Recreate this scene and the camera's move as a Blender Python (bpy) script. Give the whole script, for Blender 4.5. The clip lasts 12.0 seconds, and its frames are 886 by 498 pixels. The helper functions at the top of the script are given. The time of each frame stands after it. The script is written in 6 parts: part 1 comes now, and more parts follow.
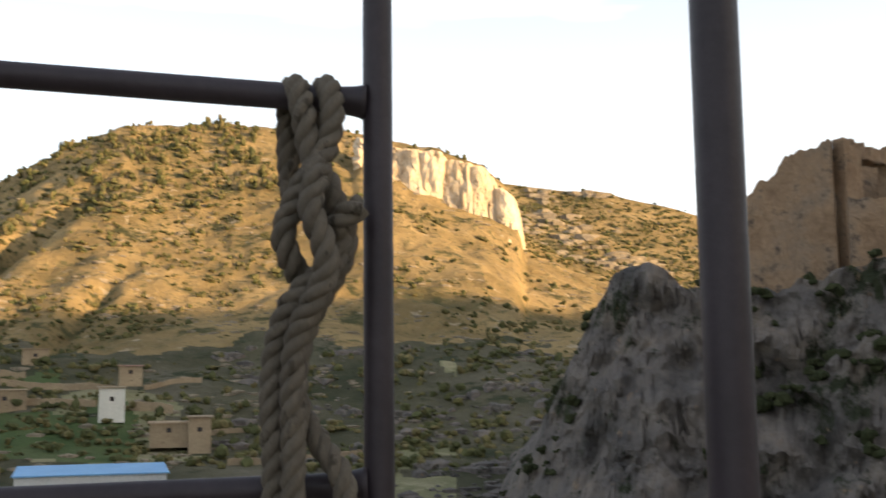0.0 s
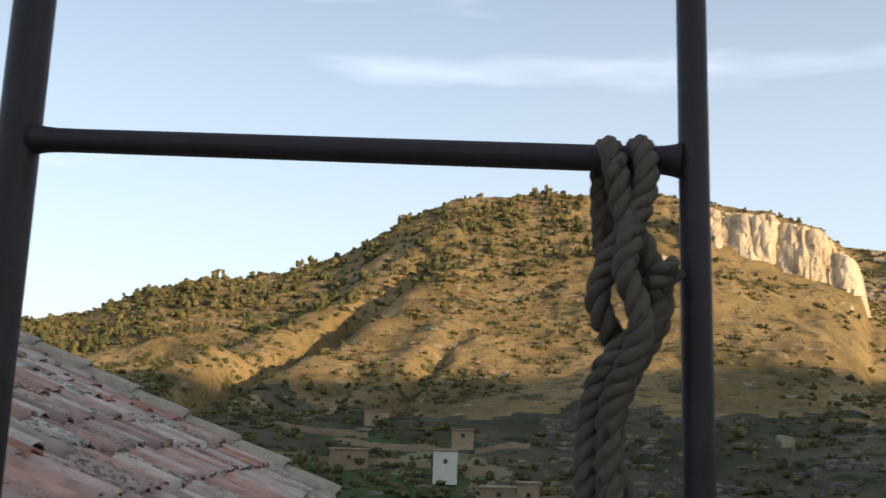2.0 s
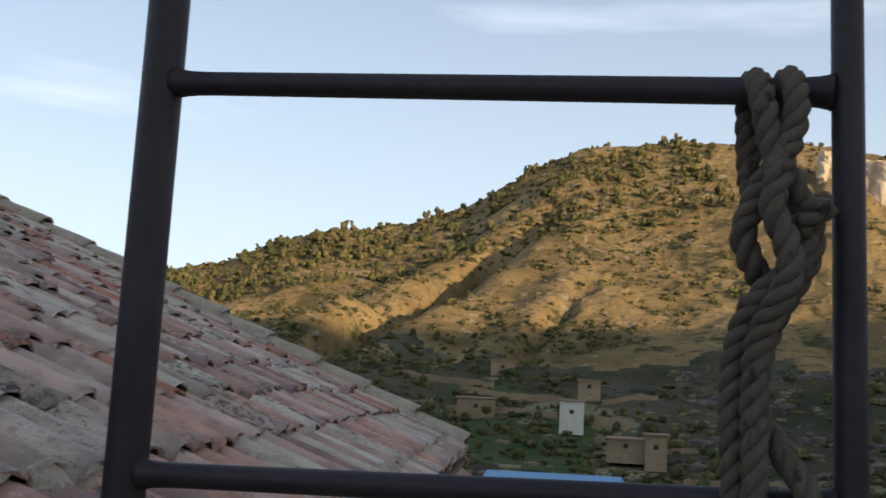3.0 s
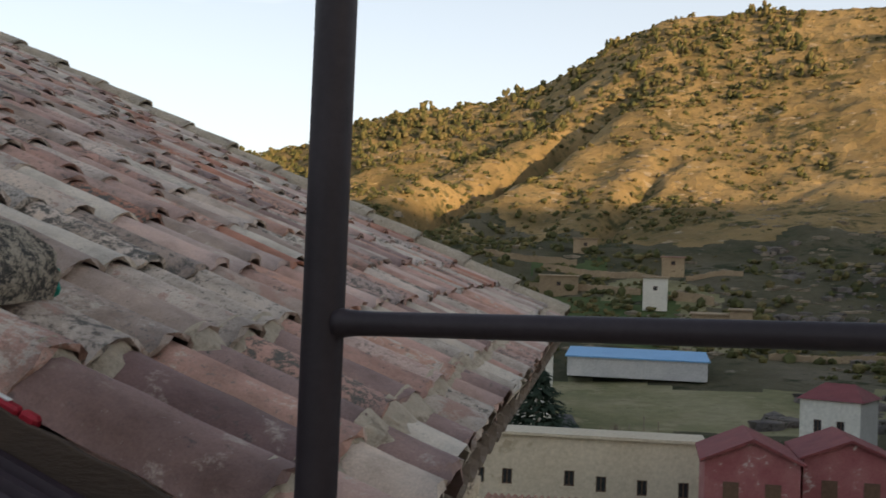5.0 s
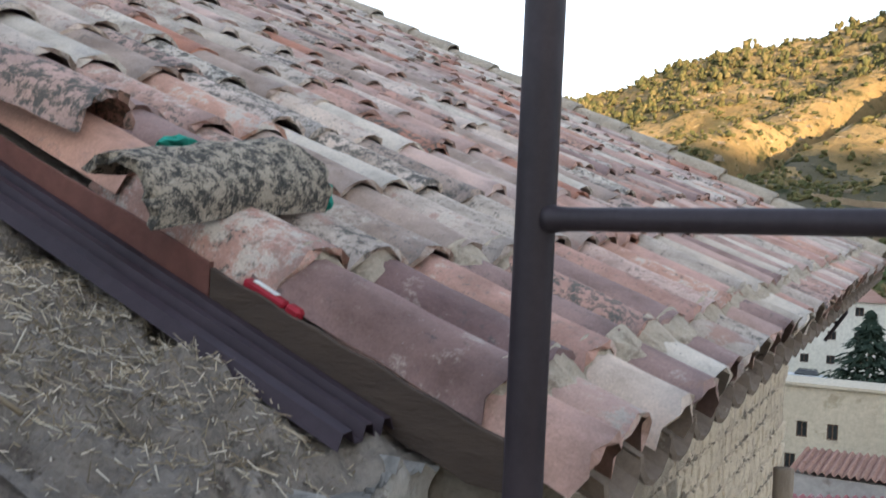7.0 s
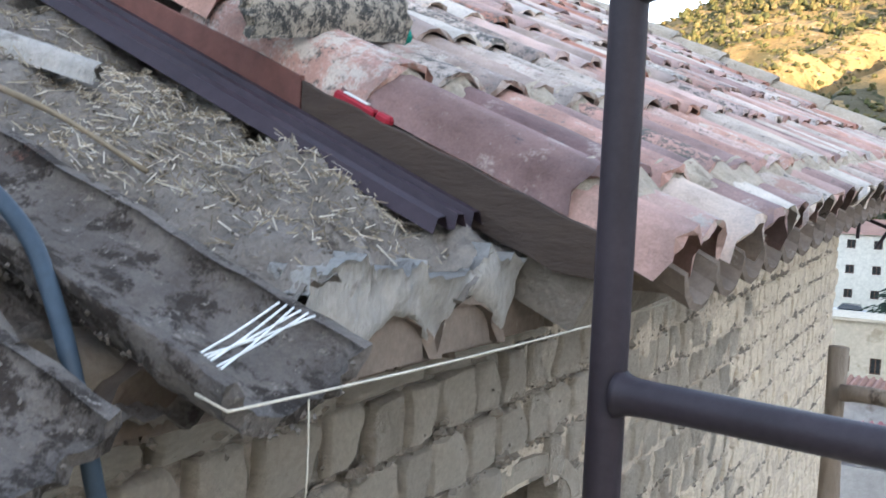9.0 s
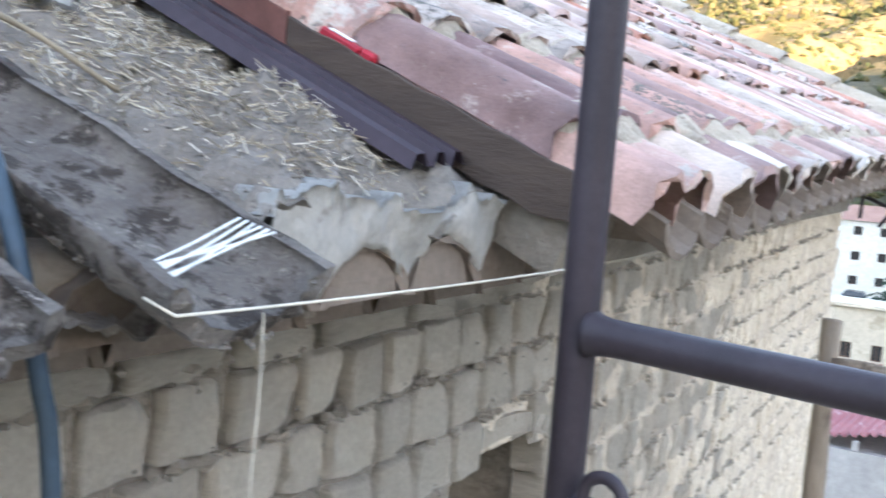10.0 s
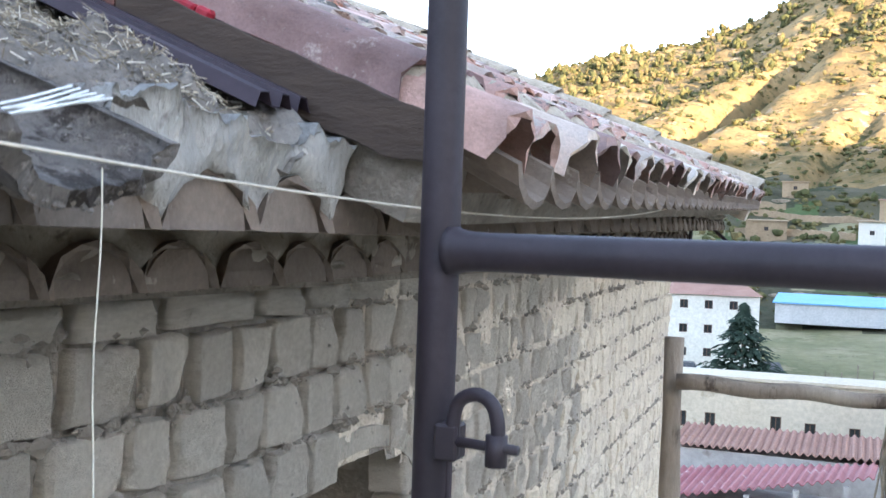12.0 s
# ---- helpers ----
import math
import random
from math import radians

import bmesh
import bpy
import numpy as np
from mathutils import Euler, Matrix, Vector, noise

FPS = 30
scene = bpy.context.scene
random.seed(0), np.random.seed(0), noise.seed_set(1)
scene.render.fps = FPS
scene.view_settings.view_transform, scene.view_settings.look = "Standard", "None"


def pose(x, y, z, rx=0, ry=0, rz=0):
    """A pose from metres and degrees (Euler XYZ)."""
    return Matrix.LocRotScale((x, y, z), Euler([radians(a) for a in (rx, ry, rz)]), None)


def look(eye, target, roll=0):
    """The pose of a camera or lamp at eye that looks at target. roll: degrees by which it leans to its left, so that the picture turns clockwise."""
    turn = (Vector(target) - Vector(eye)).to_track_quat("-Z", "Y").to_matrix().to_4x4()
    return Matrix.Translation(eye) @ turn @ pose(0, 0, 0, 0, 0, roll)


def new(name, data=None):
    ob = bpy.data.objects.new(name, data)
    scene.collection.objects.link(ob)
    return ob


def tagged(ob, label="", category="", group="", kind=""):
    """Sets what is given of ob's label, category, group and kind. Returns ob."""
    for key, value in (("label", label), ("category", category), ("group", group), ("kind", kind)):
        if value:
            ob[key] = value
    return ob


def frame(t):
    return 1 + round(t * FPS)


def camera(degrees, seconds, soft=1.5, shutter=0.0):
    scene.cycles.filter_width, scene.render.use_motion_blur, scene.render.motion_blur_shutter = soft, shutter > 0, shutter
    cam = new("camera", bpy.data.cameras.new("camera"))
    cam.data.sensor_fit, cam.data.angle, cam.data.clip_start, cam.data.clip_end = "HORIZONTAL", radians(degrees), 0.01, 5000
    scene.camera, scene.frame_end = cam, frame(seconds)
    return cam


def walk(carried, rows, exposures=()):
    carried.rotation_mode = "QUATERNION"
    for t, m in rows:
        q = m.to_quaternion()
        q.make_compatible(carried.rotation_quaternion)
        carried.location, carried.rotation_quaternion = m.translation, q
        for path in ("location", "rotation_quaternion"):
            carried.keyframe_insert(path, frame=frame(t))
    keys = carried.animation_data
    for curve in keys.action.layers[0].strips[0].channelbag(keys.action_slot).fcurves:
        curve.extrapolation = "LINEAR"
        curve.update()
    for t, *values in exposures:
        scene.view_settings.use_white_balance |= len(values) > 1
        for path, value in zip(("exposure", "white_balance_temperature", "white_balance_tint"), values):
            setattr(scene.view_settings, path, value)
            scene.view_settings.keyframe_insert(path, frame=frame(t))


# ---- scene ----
cam = camera(45.0, 12.0, shutter=0.4)
PATH = [
    (0, (0.489, -1.168, 0.575), (1.074, 0.723, 0.865), -0.8),
    (0.5, (0.499, -1.169, 0.583), (0.906, 0.758, 0.931), 0.0),
    (1, (0.504, -1.161, 0.582), (0.746, 0.784, 0.98), 0.8),
    (1.5, (0.507, -1.164, 0.578), (0.61, 0.79, 0.99), 1.6),
    (2, (0.502, -1.158, 0.572), (0.487, 0.8, 0.981), 1.8),
    (2.5, (0.497, -1.149, 0.566), (0.367, 0.816, 0.915), 2.0),
    (3, (0.491, -1.145, 0.562), (0.244, 0.816, 0.871), 2.9),
    (3.2, (0.491, -1.145, 0.561), (0.21, 0.814, 0.852), 3.1),
    (5, (0.367, -1.136, 0.523), (-0.022, 0.824, 0.602), 2.2),
    (5.5, (0.392, -1.123, 0.52), (-0.221, 0.78, 0.547), 4.1),
    (6, (0.437, -1.148, 0.532), (-0.334, 0.697, 0.564), 3.8),
    (6.5, (0.48, -1.149, 0.513), (-0.382, 0.655, 0.544), 3.2),
    (7, (0.495, -1.14, 0.473), (-0.441, 0.627, 0.426), 2.6),
    (9, (0.476, -1.233, 0.274), (-0.517, 0.495, 0.105), 2.5),
    (9.5, (0.492, -1.231, 0.239), (-0.639, 0.406, 0.04), 2.8),
    (10, (0.506, -1.201, 0.226), (-0.491, 0.519, 0.007), 4.4),
    (10.5, (0.522, -1.167, 0.218), (-0.278, 0.657, 0.03), 4.1),
    (11, (0.522, -1.163, 0.162), (-0.172, 0.711, 0.08), 0.5),
    (11.5, (0.493, -1.158, 0.083), (-0.255, 0.697, 0.06), 1.7),
    (12, (0.48, -1.167, 0.017), (-0.262, 0.69, -0.014), 2.0),
]
EXPOSURES = [(0, 1.15, 6750, 10), (0.5, 1.2, 6800, 10), (1.0, 0.85, 6500, 10), (1.5, 0.66, 6250, 8), (2.5, 0.36, 5900, 7), (3.2, 0.32, 5900, 7), (5, 0.5, 6550, 10), (5.5, 0.75, 6600, 10), (6.0, 1.28, 6400, 10), (6.5, 1.48, 6250, 10), (7.2, 1.7, 5950, 10), (9, 2.35, 5650, 10), (9.5, 2.63, 5600, 10), (10, 2.88, 5500, 10), (10.5, 2.95, 5400, 10), (11, 2.8, 5400, 10), (11.5, 2.68, 5400, 10), (12, 2.6, 5400, 10)]
walk(cam, [(t, look(e, g, r)) for t, e, g, r in PATH], EXPOSURES)

# ---- light ----
SUN_AZ, SUN_EL = 128.0, 9.0            # clockwise from +y, degrees
sun_way = Vector((math.sin(radians(SUN_AZ)) * math.cos(radians(SUN_EL)), math.cos(radians(SUN_AZ)) * math.cos(radians(SUN_EL)), math.sin(radians(SUN_EL))))
sun = new("sun", bpy.data.lights.new("sun", "SUN"))
sun.data.energy, sun.data.angle, sun.data.color = 5.0, radians(0.6), (1.0, 0.69, 0.37)
sun.matrix_world = look(sun_way * 50, (0, 0, 0))

world = bpy.data.worlds.new("evening_sky")
scene.world = world
world.use_nodes = True
wn, wl = world.node_tree.nodes, world.node_tree.links
wn.clear()
w_out, w_bg = wn.new("ShaderNodeOutputWorld"), wn.new("ShaderNodeBackground")
sky = wn.new("ShaderNodeTexSky")
sky.sky_type, sky.sun_disc = "NISHITA", False
sky.sun_elevation, sky.sun_rotation = radians(SUN_EL), radians(SUN_AZ)
sky.air_density, sky.dust_density, sky.ozone_density = 1.0, 1.6, 1.4
w_tc, w_map = wn.new("ShaderNodeTexCoord"), wn.new("ShaderNodeMapping")
w_map.inputs["Scale"].default_value = (1.0, 1.0, 6.0)
w_map.inputs["Location"].default_value = (0.35, 0.2, 0.4)
w_noise = wn.new("ShaderNodeTexNoise")
w_noise.inputs["Scale"].default_value, w_noise.inputs["Detail"].default_value, w_noise.inputs["Roughness"].default_value = 1.5, 5, 0.5
w_ramp = wn.new("ShaderNodeValToRGB")
w_ramp.color_ramp.elements[0].position, w_ramp.color_ramp.elements[1].position = 0.49, 0.86
w_mix = wn.new("ShaderNodeMix")
w_mix.data_type = "RGBA"
w_mix.inputs["B"].default_value = (8.3, 8.4, 8.8, 1)
wl.new(w_tc.outputs["Generated"], w_map.inputs["Vector"])
wl.new(w_map.outputs["Vector"], w_noise.inputs["Vector"])
wl.new(w_noise.outputs["Fac"], w_ramp.inputs["Fac"])
w_sep, w_veil, w_max = wn.new("ShaderNodeSeparateXYZ"), wn.new("ShaderNodeMapRange"), wn.new("ShaderNodeMath")
w_veil.inputs["From Min"].default_value, w_veil.inputs["From Max"].default_value = 0.02, 0.60
w_veil.inputs["To Min"].default_value, w_veil.inputs["To Max"].default_value = 0.60, 0.10
w_max.operation = "MAXIMUM"
wl.new(w_tc.outputs["Generated"], w_sep.inputs["Vector"])
wl.new(w_sep.outputs["Z"], w_veil.inputs["Value"])
wl.new(w_ramp.outputs["Color"], w_max.inputs[0])
wl.new(w_veil.outputs["Result"], w_max.inputs[1])
wl.new(w_max.outputs["Value"], w_mix.inputs["Factor"])
wl.new(sky.outputs["Color"], w_mix.inputs["A"])
wl.new(w_mix.outputs["Result"], w_bg.inputs["Color"])
wl.new(w_bg.outputs["Background"], w_out.inputs["Surface"])
w_bg.inputs["Strength"].default_value = 0.125


# ---- materials ----
def material(name, colours, scale=6.0, rough=0.85, bump=0.3, bump_scale=40.0, metal=0.0, spots=None, spot_scale=9.0, spot_at=0.60,
             vary=0.0, random_ramp=False, second=None, stretch=(1, 1, 1), world_space=False, island=False, spec=0.3, patchy=0.0, bump2=None, grain=0.68):
    """Procedural surface. colours: ramp of the large variation; spots: a second colour laid on in patches;
    random_ramp: the ramp is read by each piece's own random number."""
    m = bpy.data.materials.new(name)
    m.use_nodes = True
    n, l = m.node_tree.nodes, m.node_tree.links
    bsdf = n["Principled BSDF"]
    bsdf.inputs["Roughness"].default_value, bsdf.inputs["Metallic"].default_value = rough, metal
    bsdf.inputs["Specular IOR Level"].default_value = spec
    tc, info = n.new("ShaderNodeTexCoord"), n.new("ShaderNodeObjectInfo")
    mp = n.new("ShaderNodeMapping")
    mp.inputs["Scale"].default_value = stretch
    if world_space:
        geo = n.new("ShaderNodeNewGeometry")
        l.new(geo.outputs["Position"], mp.inputs["Vector"])
    else:
        add = n.new("ShaderNodeVectorMath")
        add.operation = "MULTIPLY_ADD"
        l.new(info.outputs["Random"], add.inputs[0])
        add.inputs[1].default_value = (37.0, 19.0, 53.0)
        l.new(tc.outputs["Object"], add.inputs[2])
        l.new(add.outputs["Vector"], mp.inputs["Vector"])

    def noise_node(s, detail=5, rough_=0.6):
        t = n.new("ShaderNodeTexNoise")
        t.inputs["Scale"].default_value, t.inputs["Detail"].default_value, t.inputs["Roughness"].default_value = s, detail, rough_
        l.new(mp.outputs["Vector"], t.inputs["Vector"])
        return t

    def ramp_node(cols, lo=0.3, hi=0.7):
        r = n.new("ShaderNodeValToRGB")
        e = r.color_ramp.elements
        while len(e) < len(cols):
            e.new(0.5)
        for i, c in enumerate(cols):
            e[i].position = lo + (hi - lo) * i / max(1, len(cols) - 1)
            e[i].color = (*c, 1)
        return r

    def mix_node(fac, a, b, mode="MIX"):
        x = n.new("ShaderNodeMix")
        x.data_type, x.blend_type = "RGBA", mode
        for sock, v in (("Factor", fac), ("A", a), ("B", b)):
            if hasattr(v, "is_linked"):
                l.new(v, x.inputs[sock])
            else:
                x.inputs[sock].default_value = v if sock == "Factor" else (*v, 1)
        return x.outputs["Result"]

    big = noise_node(scale, 6)
    if random_ramp:
        r = ramp_node(colours, 0.0, 1.0 - 1.0 / len(colours))
        r.color_ramp.interpolation = "CONSTANT"
        if island:
            g2 = n.new("ShaderNodeNewGeometry")
            l.new(g2.outputs["Random Per Island"], r.inputs["Fac"])
        else:
            l.new(info.outputs["Random"], r.inputs["Fac"])
        col = r.outputs["Color"]
        r2 = ramp_node([(0.62, 0.60, 0.58), (1.0, 1.0, 1.0), (1.25, 1.22, 1.2)], 0.3, 0.7)
        l.new(big.outputs["Fac"], r2.inputs["Fac"])
        col = mix_node(1.0, col, r2.outputs["Color"], "MULTIPLY")
    else:
        r = ramp_node(colours)
        l.new(big.outputs["Fac"], r.inputs["Fac"])
        col = r.outputs["Color"]
    for sc, at, c in ([(spot_scale, spot_at, spots)] if spots else []) + (second or []):
        sp = noise_node(sc, 8, grain)
        amount = sp.outputs["Fac"]
        if patchy:
            # each piece carries more or less of the growth than its neighbours
            h1, h2, h3 = n.new("ShaderNodeMath"), n.new("ShaderNodeMath"), n.new("ShaderNodeMath")
            h1.operation, h2.operation, h3.operation = "MULTIPLY", "FRACT", "MULTIPLY_ADD"
            h1.inputs[1].default_value = 11.7 + sc
            h3.inputs[1].default_value = patchy
            if island:
                g4 = n.new("ShaderNodeNewGeometry")
                l.new(g4.outputs["Random Per Island"], h1.inputs[0])
            else:
                l.new(info.outputs["Random"], h1.inputs[0])
            l.new(h1.outputs["Value"], h2.inputs[0])
            l.new(h2.outputs["Value"], h3.inputs[0])
            h4 = n.new("ShaderNodeMath")
            h4.operation = "SUBTRACT"
            l.new(sp.outputs["Fac"], h4.inputs[0])
            h4.inputs[1].default_value = patchy * 0.62
            l.new(h4.outputs["Value"], h3.inputs[2])
            amount = h3.outputs["Value"]
        rr = n.new("ShaderNodeValToRGB")
        rr.color_ramp.elements[0].position, rr.color_ramp.elements[1].position = at, at + 0.07
        l.new(amount, rr.inputs["Fac"])
        col = mix_node(rr.outputs["Color"], col, c)
    fine = noise_node(bump_scale, 6, 0.7)
    r3 = ramp_node([(0.78, 0.78, 0.78), (1.15, 1.15, 1.15)], 0.25, 0.75)
    l.new(fine.outputs["Fac"], r3.inputs["Fac"])
    col = mix_node(1.0, col, r3.outputs["Color"], "MULTIPLY")
    if vary:
        hsv = n.new("ShaderNodeHueSaturation")
        mr = n.new("ShaderNodeMapRange")
        mr.inputs["To Min"].default_value, mr.inputs["To Max"].default_value = 1 - vary, 1 + vary
        if island:
            g3 = n.new("ShaderNodeNewGeometry")
            l.new(g3.outputs["Random Per Island"], mr.inputs["Value"])
        else:
            l.new(info.outputs["Random"], mr.inputs["Value"])
        l.new(mr.outputs["Result"], hsv.inputs["Value"])
        l.new(col, hsv.inputs["Color"])
        col = hsv.outputs["Color"]
    l.new(col, bsdf.inputs["Base Color"])
    if bump:
        b = n.new("ShaderNodeBump")
        b.inputs["Strength"].default_value = bump
        b.inputs["Distance"].default_value = 0.6 / bump_scale
        l.new(fine.outputs["Fac"], b.inputs["Height"])
        l.new(b.outputs["Normal"], bsdf.inputs["Normal"])
        if bump2:
            lump = noise_node(bump2[0], 4, 0.6)
            b2 = n.new("ShaderNodeBump")
            b2.inputs["Strength"].default_value, b2.inputs["Distance"].default_value = bump2[1], 0.6 / bump2[0]
            l.new(lump.outputs["Fac"], b2.inputs["Height"])
            l.new(b2.outputs["Normal"], b.inputs["Normal"])
    return m


TILE_COLOURS = [(0.58, 0.50, 0.41), (0.33, 0.225, 0.20), (0.53, 0.365, 0.305), (0.54, 0.46, 0.385), (0.45, 0.215, 0.145), (0.63, 0.56, 0.47), (0.40, 0.31, 0.255), (0.50, 0.32, 0.26),
                (0.45, 0.31, 0.26), (0.61, 0.50, 0.41), (0.45, 0.345, 0.30), (0.50, 0.295, 0.22), (0.55, 0.405, 0.345), (0.44, 0.265, 0.21), (0.57, 0.47, 0.40), (0.48, 0.40, 0.335)]
M_TILE = material("old_clay_tile", TILE_COLOURS, 7, 0.9, 0.7, 200, spots=(0.12, 0.11, 0.095), spot_scale=36, spot_at=0.56, random_ramp=True, patchy=0.26, grain=0.8, bump2=(30, 0.35),
                  second=[(7, 0.60, (0.55, 0.48, 0.405)), (70, 0.62, (0.21, 0.18, 0.155)), (9.0, 0.60, (0.40, 0.26, 0.21))], vary=0.10)
M_TILE_FAR = material("old_clay_tile_far", TILE_COLOURS, 7, 0.9, 0.3, 90, spots=(0.12, 0.11, 0.095), spot_scale=36, spot_at=0.57,
                      random_ramp=True, island=True, patchy=0.26, grain=0.78, second=[(6, 0.60, (0.54, 0.47, 0.395))], world_space=True)
M_TILE_BROWN = material("purple_brown_tile", [(0.20, 0.125, 0.115), (0.26, 0.165, 0.145), (0.30, 0.225, 0.195), (0.245, 0.135, 0.125)], 5, 0.8, 0.6, 200, spots=(0.10, 0.085, 0.08), spot_scale=18, spot_at=0.60,
                        random_ramp=True, grain=0.75, bump2=(24, 0.3), second=[(7, 0.57, (0.42, 0.34, 0.29)), (4, 0.60, (0.33, 0.27, 0.21)), (60, 0.64, (0.55, 0.50, 0.46))], vary=0.10)
M_LICHEN_TILE = material("lichened_tile", [(0.36, 0.31, 0.24), (0.47, 0.40, 0.31)], 8, 0.95, 1.0, 160, spots=(0.055, 0.053, 0.047), spot_scale=46, spot_at=0.47, grain=0.85,
                         second=[(16, 0.53, (0.085, 0.082, 0.072)), (90, 0.60, (0.42, 0.41, 0.37))])
M_CANAL = material("mossy_channel_tile", [(0.105, 0.09, 0.078), (0.20, 0.175, 0.15)], 16, 0.97, 1.0, 150, spots=(0.048, 0.038, 0.030), spot_scale=20, spot_at=0.50, grain=0.75, bump2=(38, 0.8),
                   second=[(44, 0.60, (0.30, 0.265, 0.23)), (7, 0.64, (0.22, 0.11, 0.085)), (90, 0.63, (0.40, 0.36, 0.31))])
M_UNDER = material("plain_clay_tile", [(0.155, 0.120, 0.092), (0.225, 0.18, 0.14)], 8, 0.92, 0.5, 90, spots=(0.12, 0.094, 0.072), spot_at=0.60, vary=0.16, second=[(24, 0.64, (0.33, 0.285, 0.23))])
M_MORTAR = material("lime_mortar", [(0.42, 0.355, 0.27), (0.56, 0.485, 0.38)], 9, 0.95, 1.0, 60, spots=(0.30, 0.245, 0.185), spot_scale=14, spot_at=0.58, bump2=(22, 0.7))
# dirty mortar, with the shade under the eave put into its colour
M_DIRTY_SHADED_MORTAR = material("dirty_shaded_mortar", [(0.25, 0.215, 0.17), (0.40, 0.35, 0.28)], 9, 0.95, 1.0, 110, spots=(0.15, 0.12, 0.095), spot_scale=14, spot_at=0.56)
M_PLASTER = material("grey_mortar", [(0.33, 0.31, 0.275), (0.50, 0.47, 0.42)], 12, 0.9, 1.0, 100, spots=(0.25, 0.225, 0.195), spot_scale=14, stretch=(1, 1, 0.5), bump2=(26, 0.7))
M_ADOBE = material("adobe_brick", [(0.52, 0.45, 0.355), (0.66, 0.59, 0.48)], 11, 0.95, 1.0, 110, spots=(0.36, 0.30, 0.23), spot_scale=22, spot_at=0.60, vary=0.13, grain=0.74, bump2=(26, 0.8),
                   second=[(6, 0.60, (0.66, 0.595, 0.485)), (55, 0.66, (0.28, 0.225, 0.17))])
# paler, warmer adobe: the far wall's bounced brightness is put into the colour
M_ADOBE_FAR = material("brightened_adobe_face", [(0.61, 0.515, 0.385), (0.76, 0.665, 0.515)], 5, 0.95, 1.0, 80, spots=(0.44, 0.345, 0.24), spot_scale=17, spot_at=0.63, world_space=True, grain=0.74, bump2=(20, 0.6))
M_JOINT = material("earth_joint", [(0.217, 0.184, 0.146), (0.335, 0.29, 0.232)], 9, 0.98, 1.0, 60, spots=(0.16, 0.13, 0.10), spot_scale=14, world_space=True, bump2=(24, 0.9))
M_SMEAR = material("washed_earth_joint", [(0.50, 0.415, 0.31), (0.67, 0.575, 0.445)], 7, 0.97, 1.0, 70, spots=(0.32, 0.25, 0.18), spot_scale=15, spot_at=0.57, world_space=True, grain=0.74, bump2=(22, 0.9))
M_EARTH = material("clay_bed", [(0.15, 0.128, 0.106), (0.30, 0.265, 0.225)], 13, 0.98, 1.0, 150, spots=(0.12, 0.10, 0.082), spot_scale=16, spot_at=0.56, grain=0.75, bump2=(34, 0.9),
                   second=[(40, 0.61, (0.44, 0.395, 0.33))])
M_STRAW = material("straw", [(0.15, 0.12, 0.08), (0.30, 0.25, 0.17), (0.22, 0.175, 0.115), (0.42, 0.36, 0.26), (0.52, 0.47, 0.38)], 8, 0.8, 0.1, 80, random_ramp=True, island=True)
M_PURPLE = material("purple_sheet_metal", [(0.030, 0.021, 0.027), (0.048, 0.034, 0.043)], 6, 0.5, 0.1, 60, spots=(0.13, 0.11, 0.12), spot_scale=22, spot_at=0.68, spec=0.25)
M_REDBOARD = material("red_flashing", [(0.13, 0.055, 0.042), (0.19, 0.082, 0.062)], 5, 0.6, 0.15, 40, spots=(0.15, 0.07, 0.05), spot_scale=10)
M_BOARD = material("weathered_board", [(0.050, 0.037, 0.030), (0.092, 0.067, 0.050)], 5, 0.85, 0.5, 30, spots=(0.17, 0.105, 0.075), spot_scale=4, spot_at=0.58, stretch=(0.25, 1, 1))
M_STEEL = material("painted_scaffold_tube", [(0.026, 0.020, 0.024), (0.044, 0.034, 0.040)], 7, 0.48, 0.12, 70, spots=(0.10, 0.075, 0.07), spot_scale=18, spot_at=0.68, spec=0.3,
                   second=[(60, 0.75, (0.30, 0.28, 0.27))])
M_ROPE = material("hemp_rope", [(0.095, 0.079, 0.061), (0.15, 0.126, 0.098)], 25, 0.95, 0.8, 220, spots=(0.055, 0.044, 0.032), spot_scale=60, spot_at=0.57, stretch=(1, 1, 0.5))
M_FRAY = material("frayed_hemp", [(0.26, 0.21, 0.15), (0.40, 0.34, 0.25)], 25, 0.95, 0.5, 180, spots=(0.16, 0.12, 0.08), spot_scale=60, spot_at=0.60)
M_STRING = material("white_cord", [(0.66, 0.66, 0.62), (0.80, 0.80, 0.77)], 30, 0.8, 0.2, 300)
M_TWINE = material("cream_line", [(0.55, 0.50, 0.40), (0.66, 0.60, 0.48)], 30, 0.85, 0.2, 300)
M_HOSE = material("blue_grey_hose", [(0.034, 0.050, 0.068), (0.050, 0.072, 0.095)], 8, 0.5, 0.1, 60, spots=(0.14, 0.145, 0.145), spot_scale=20, spot_at=0.66)
M_GREEN = material("green_cloth", [(0.02, 0.20, 0.15), (0.03, 0.30, 0.22)], 12, 0.9, 0.5, 90)
M_RED = material("red_plastic", [(0.28, 0.012, 0.025), (0.36, 0.02, 0.035)], 8, 0.4, 0.05, 60)
M_POLE = material("old_round_wood", [(0.20, 0.155, 0.115), (0.34, 0.28, 0.21)], 6, 0.9, 0.7, 30, spots=(0.10, 0.075, 0.055), spot_scale=9, spot_at=0.58, stretch=(1, 1, 0.3))
M_STONE = material("grey_ridge_stone", [(0.24, 0.22, 0.19), (0.40, 0.37, 0.32)], 7, 0.95, 0.8, 40, spots=(0.10, 0.10, 0.09), spot_scale=9)
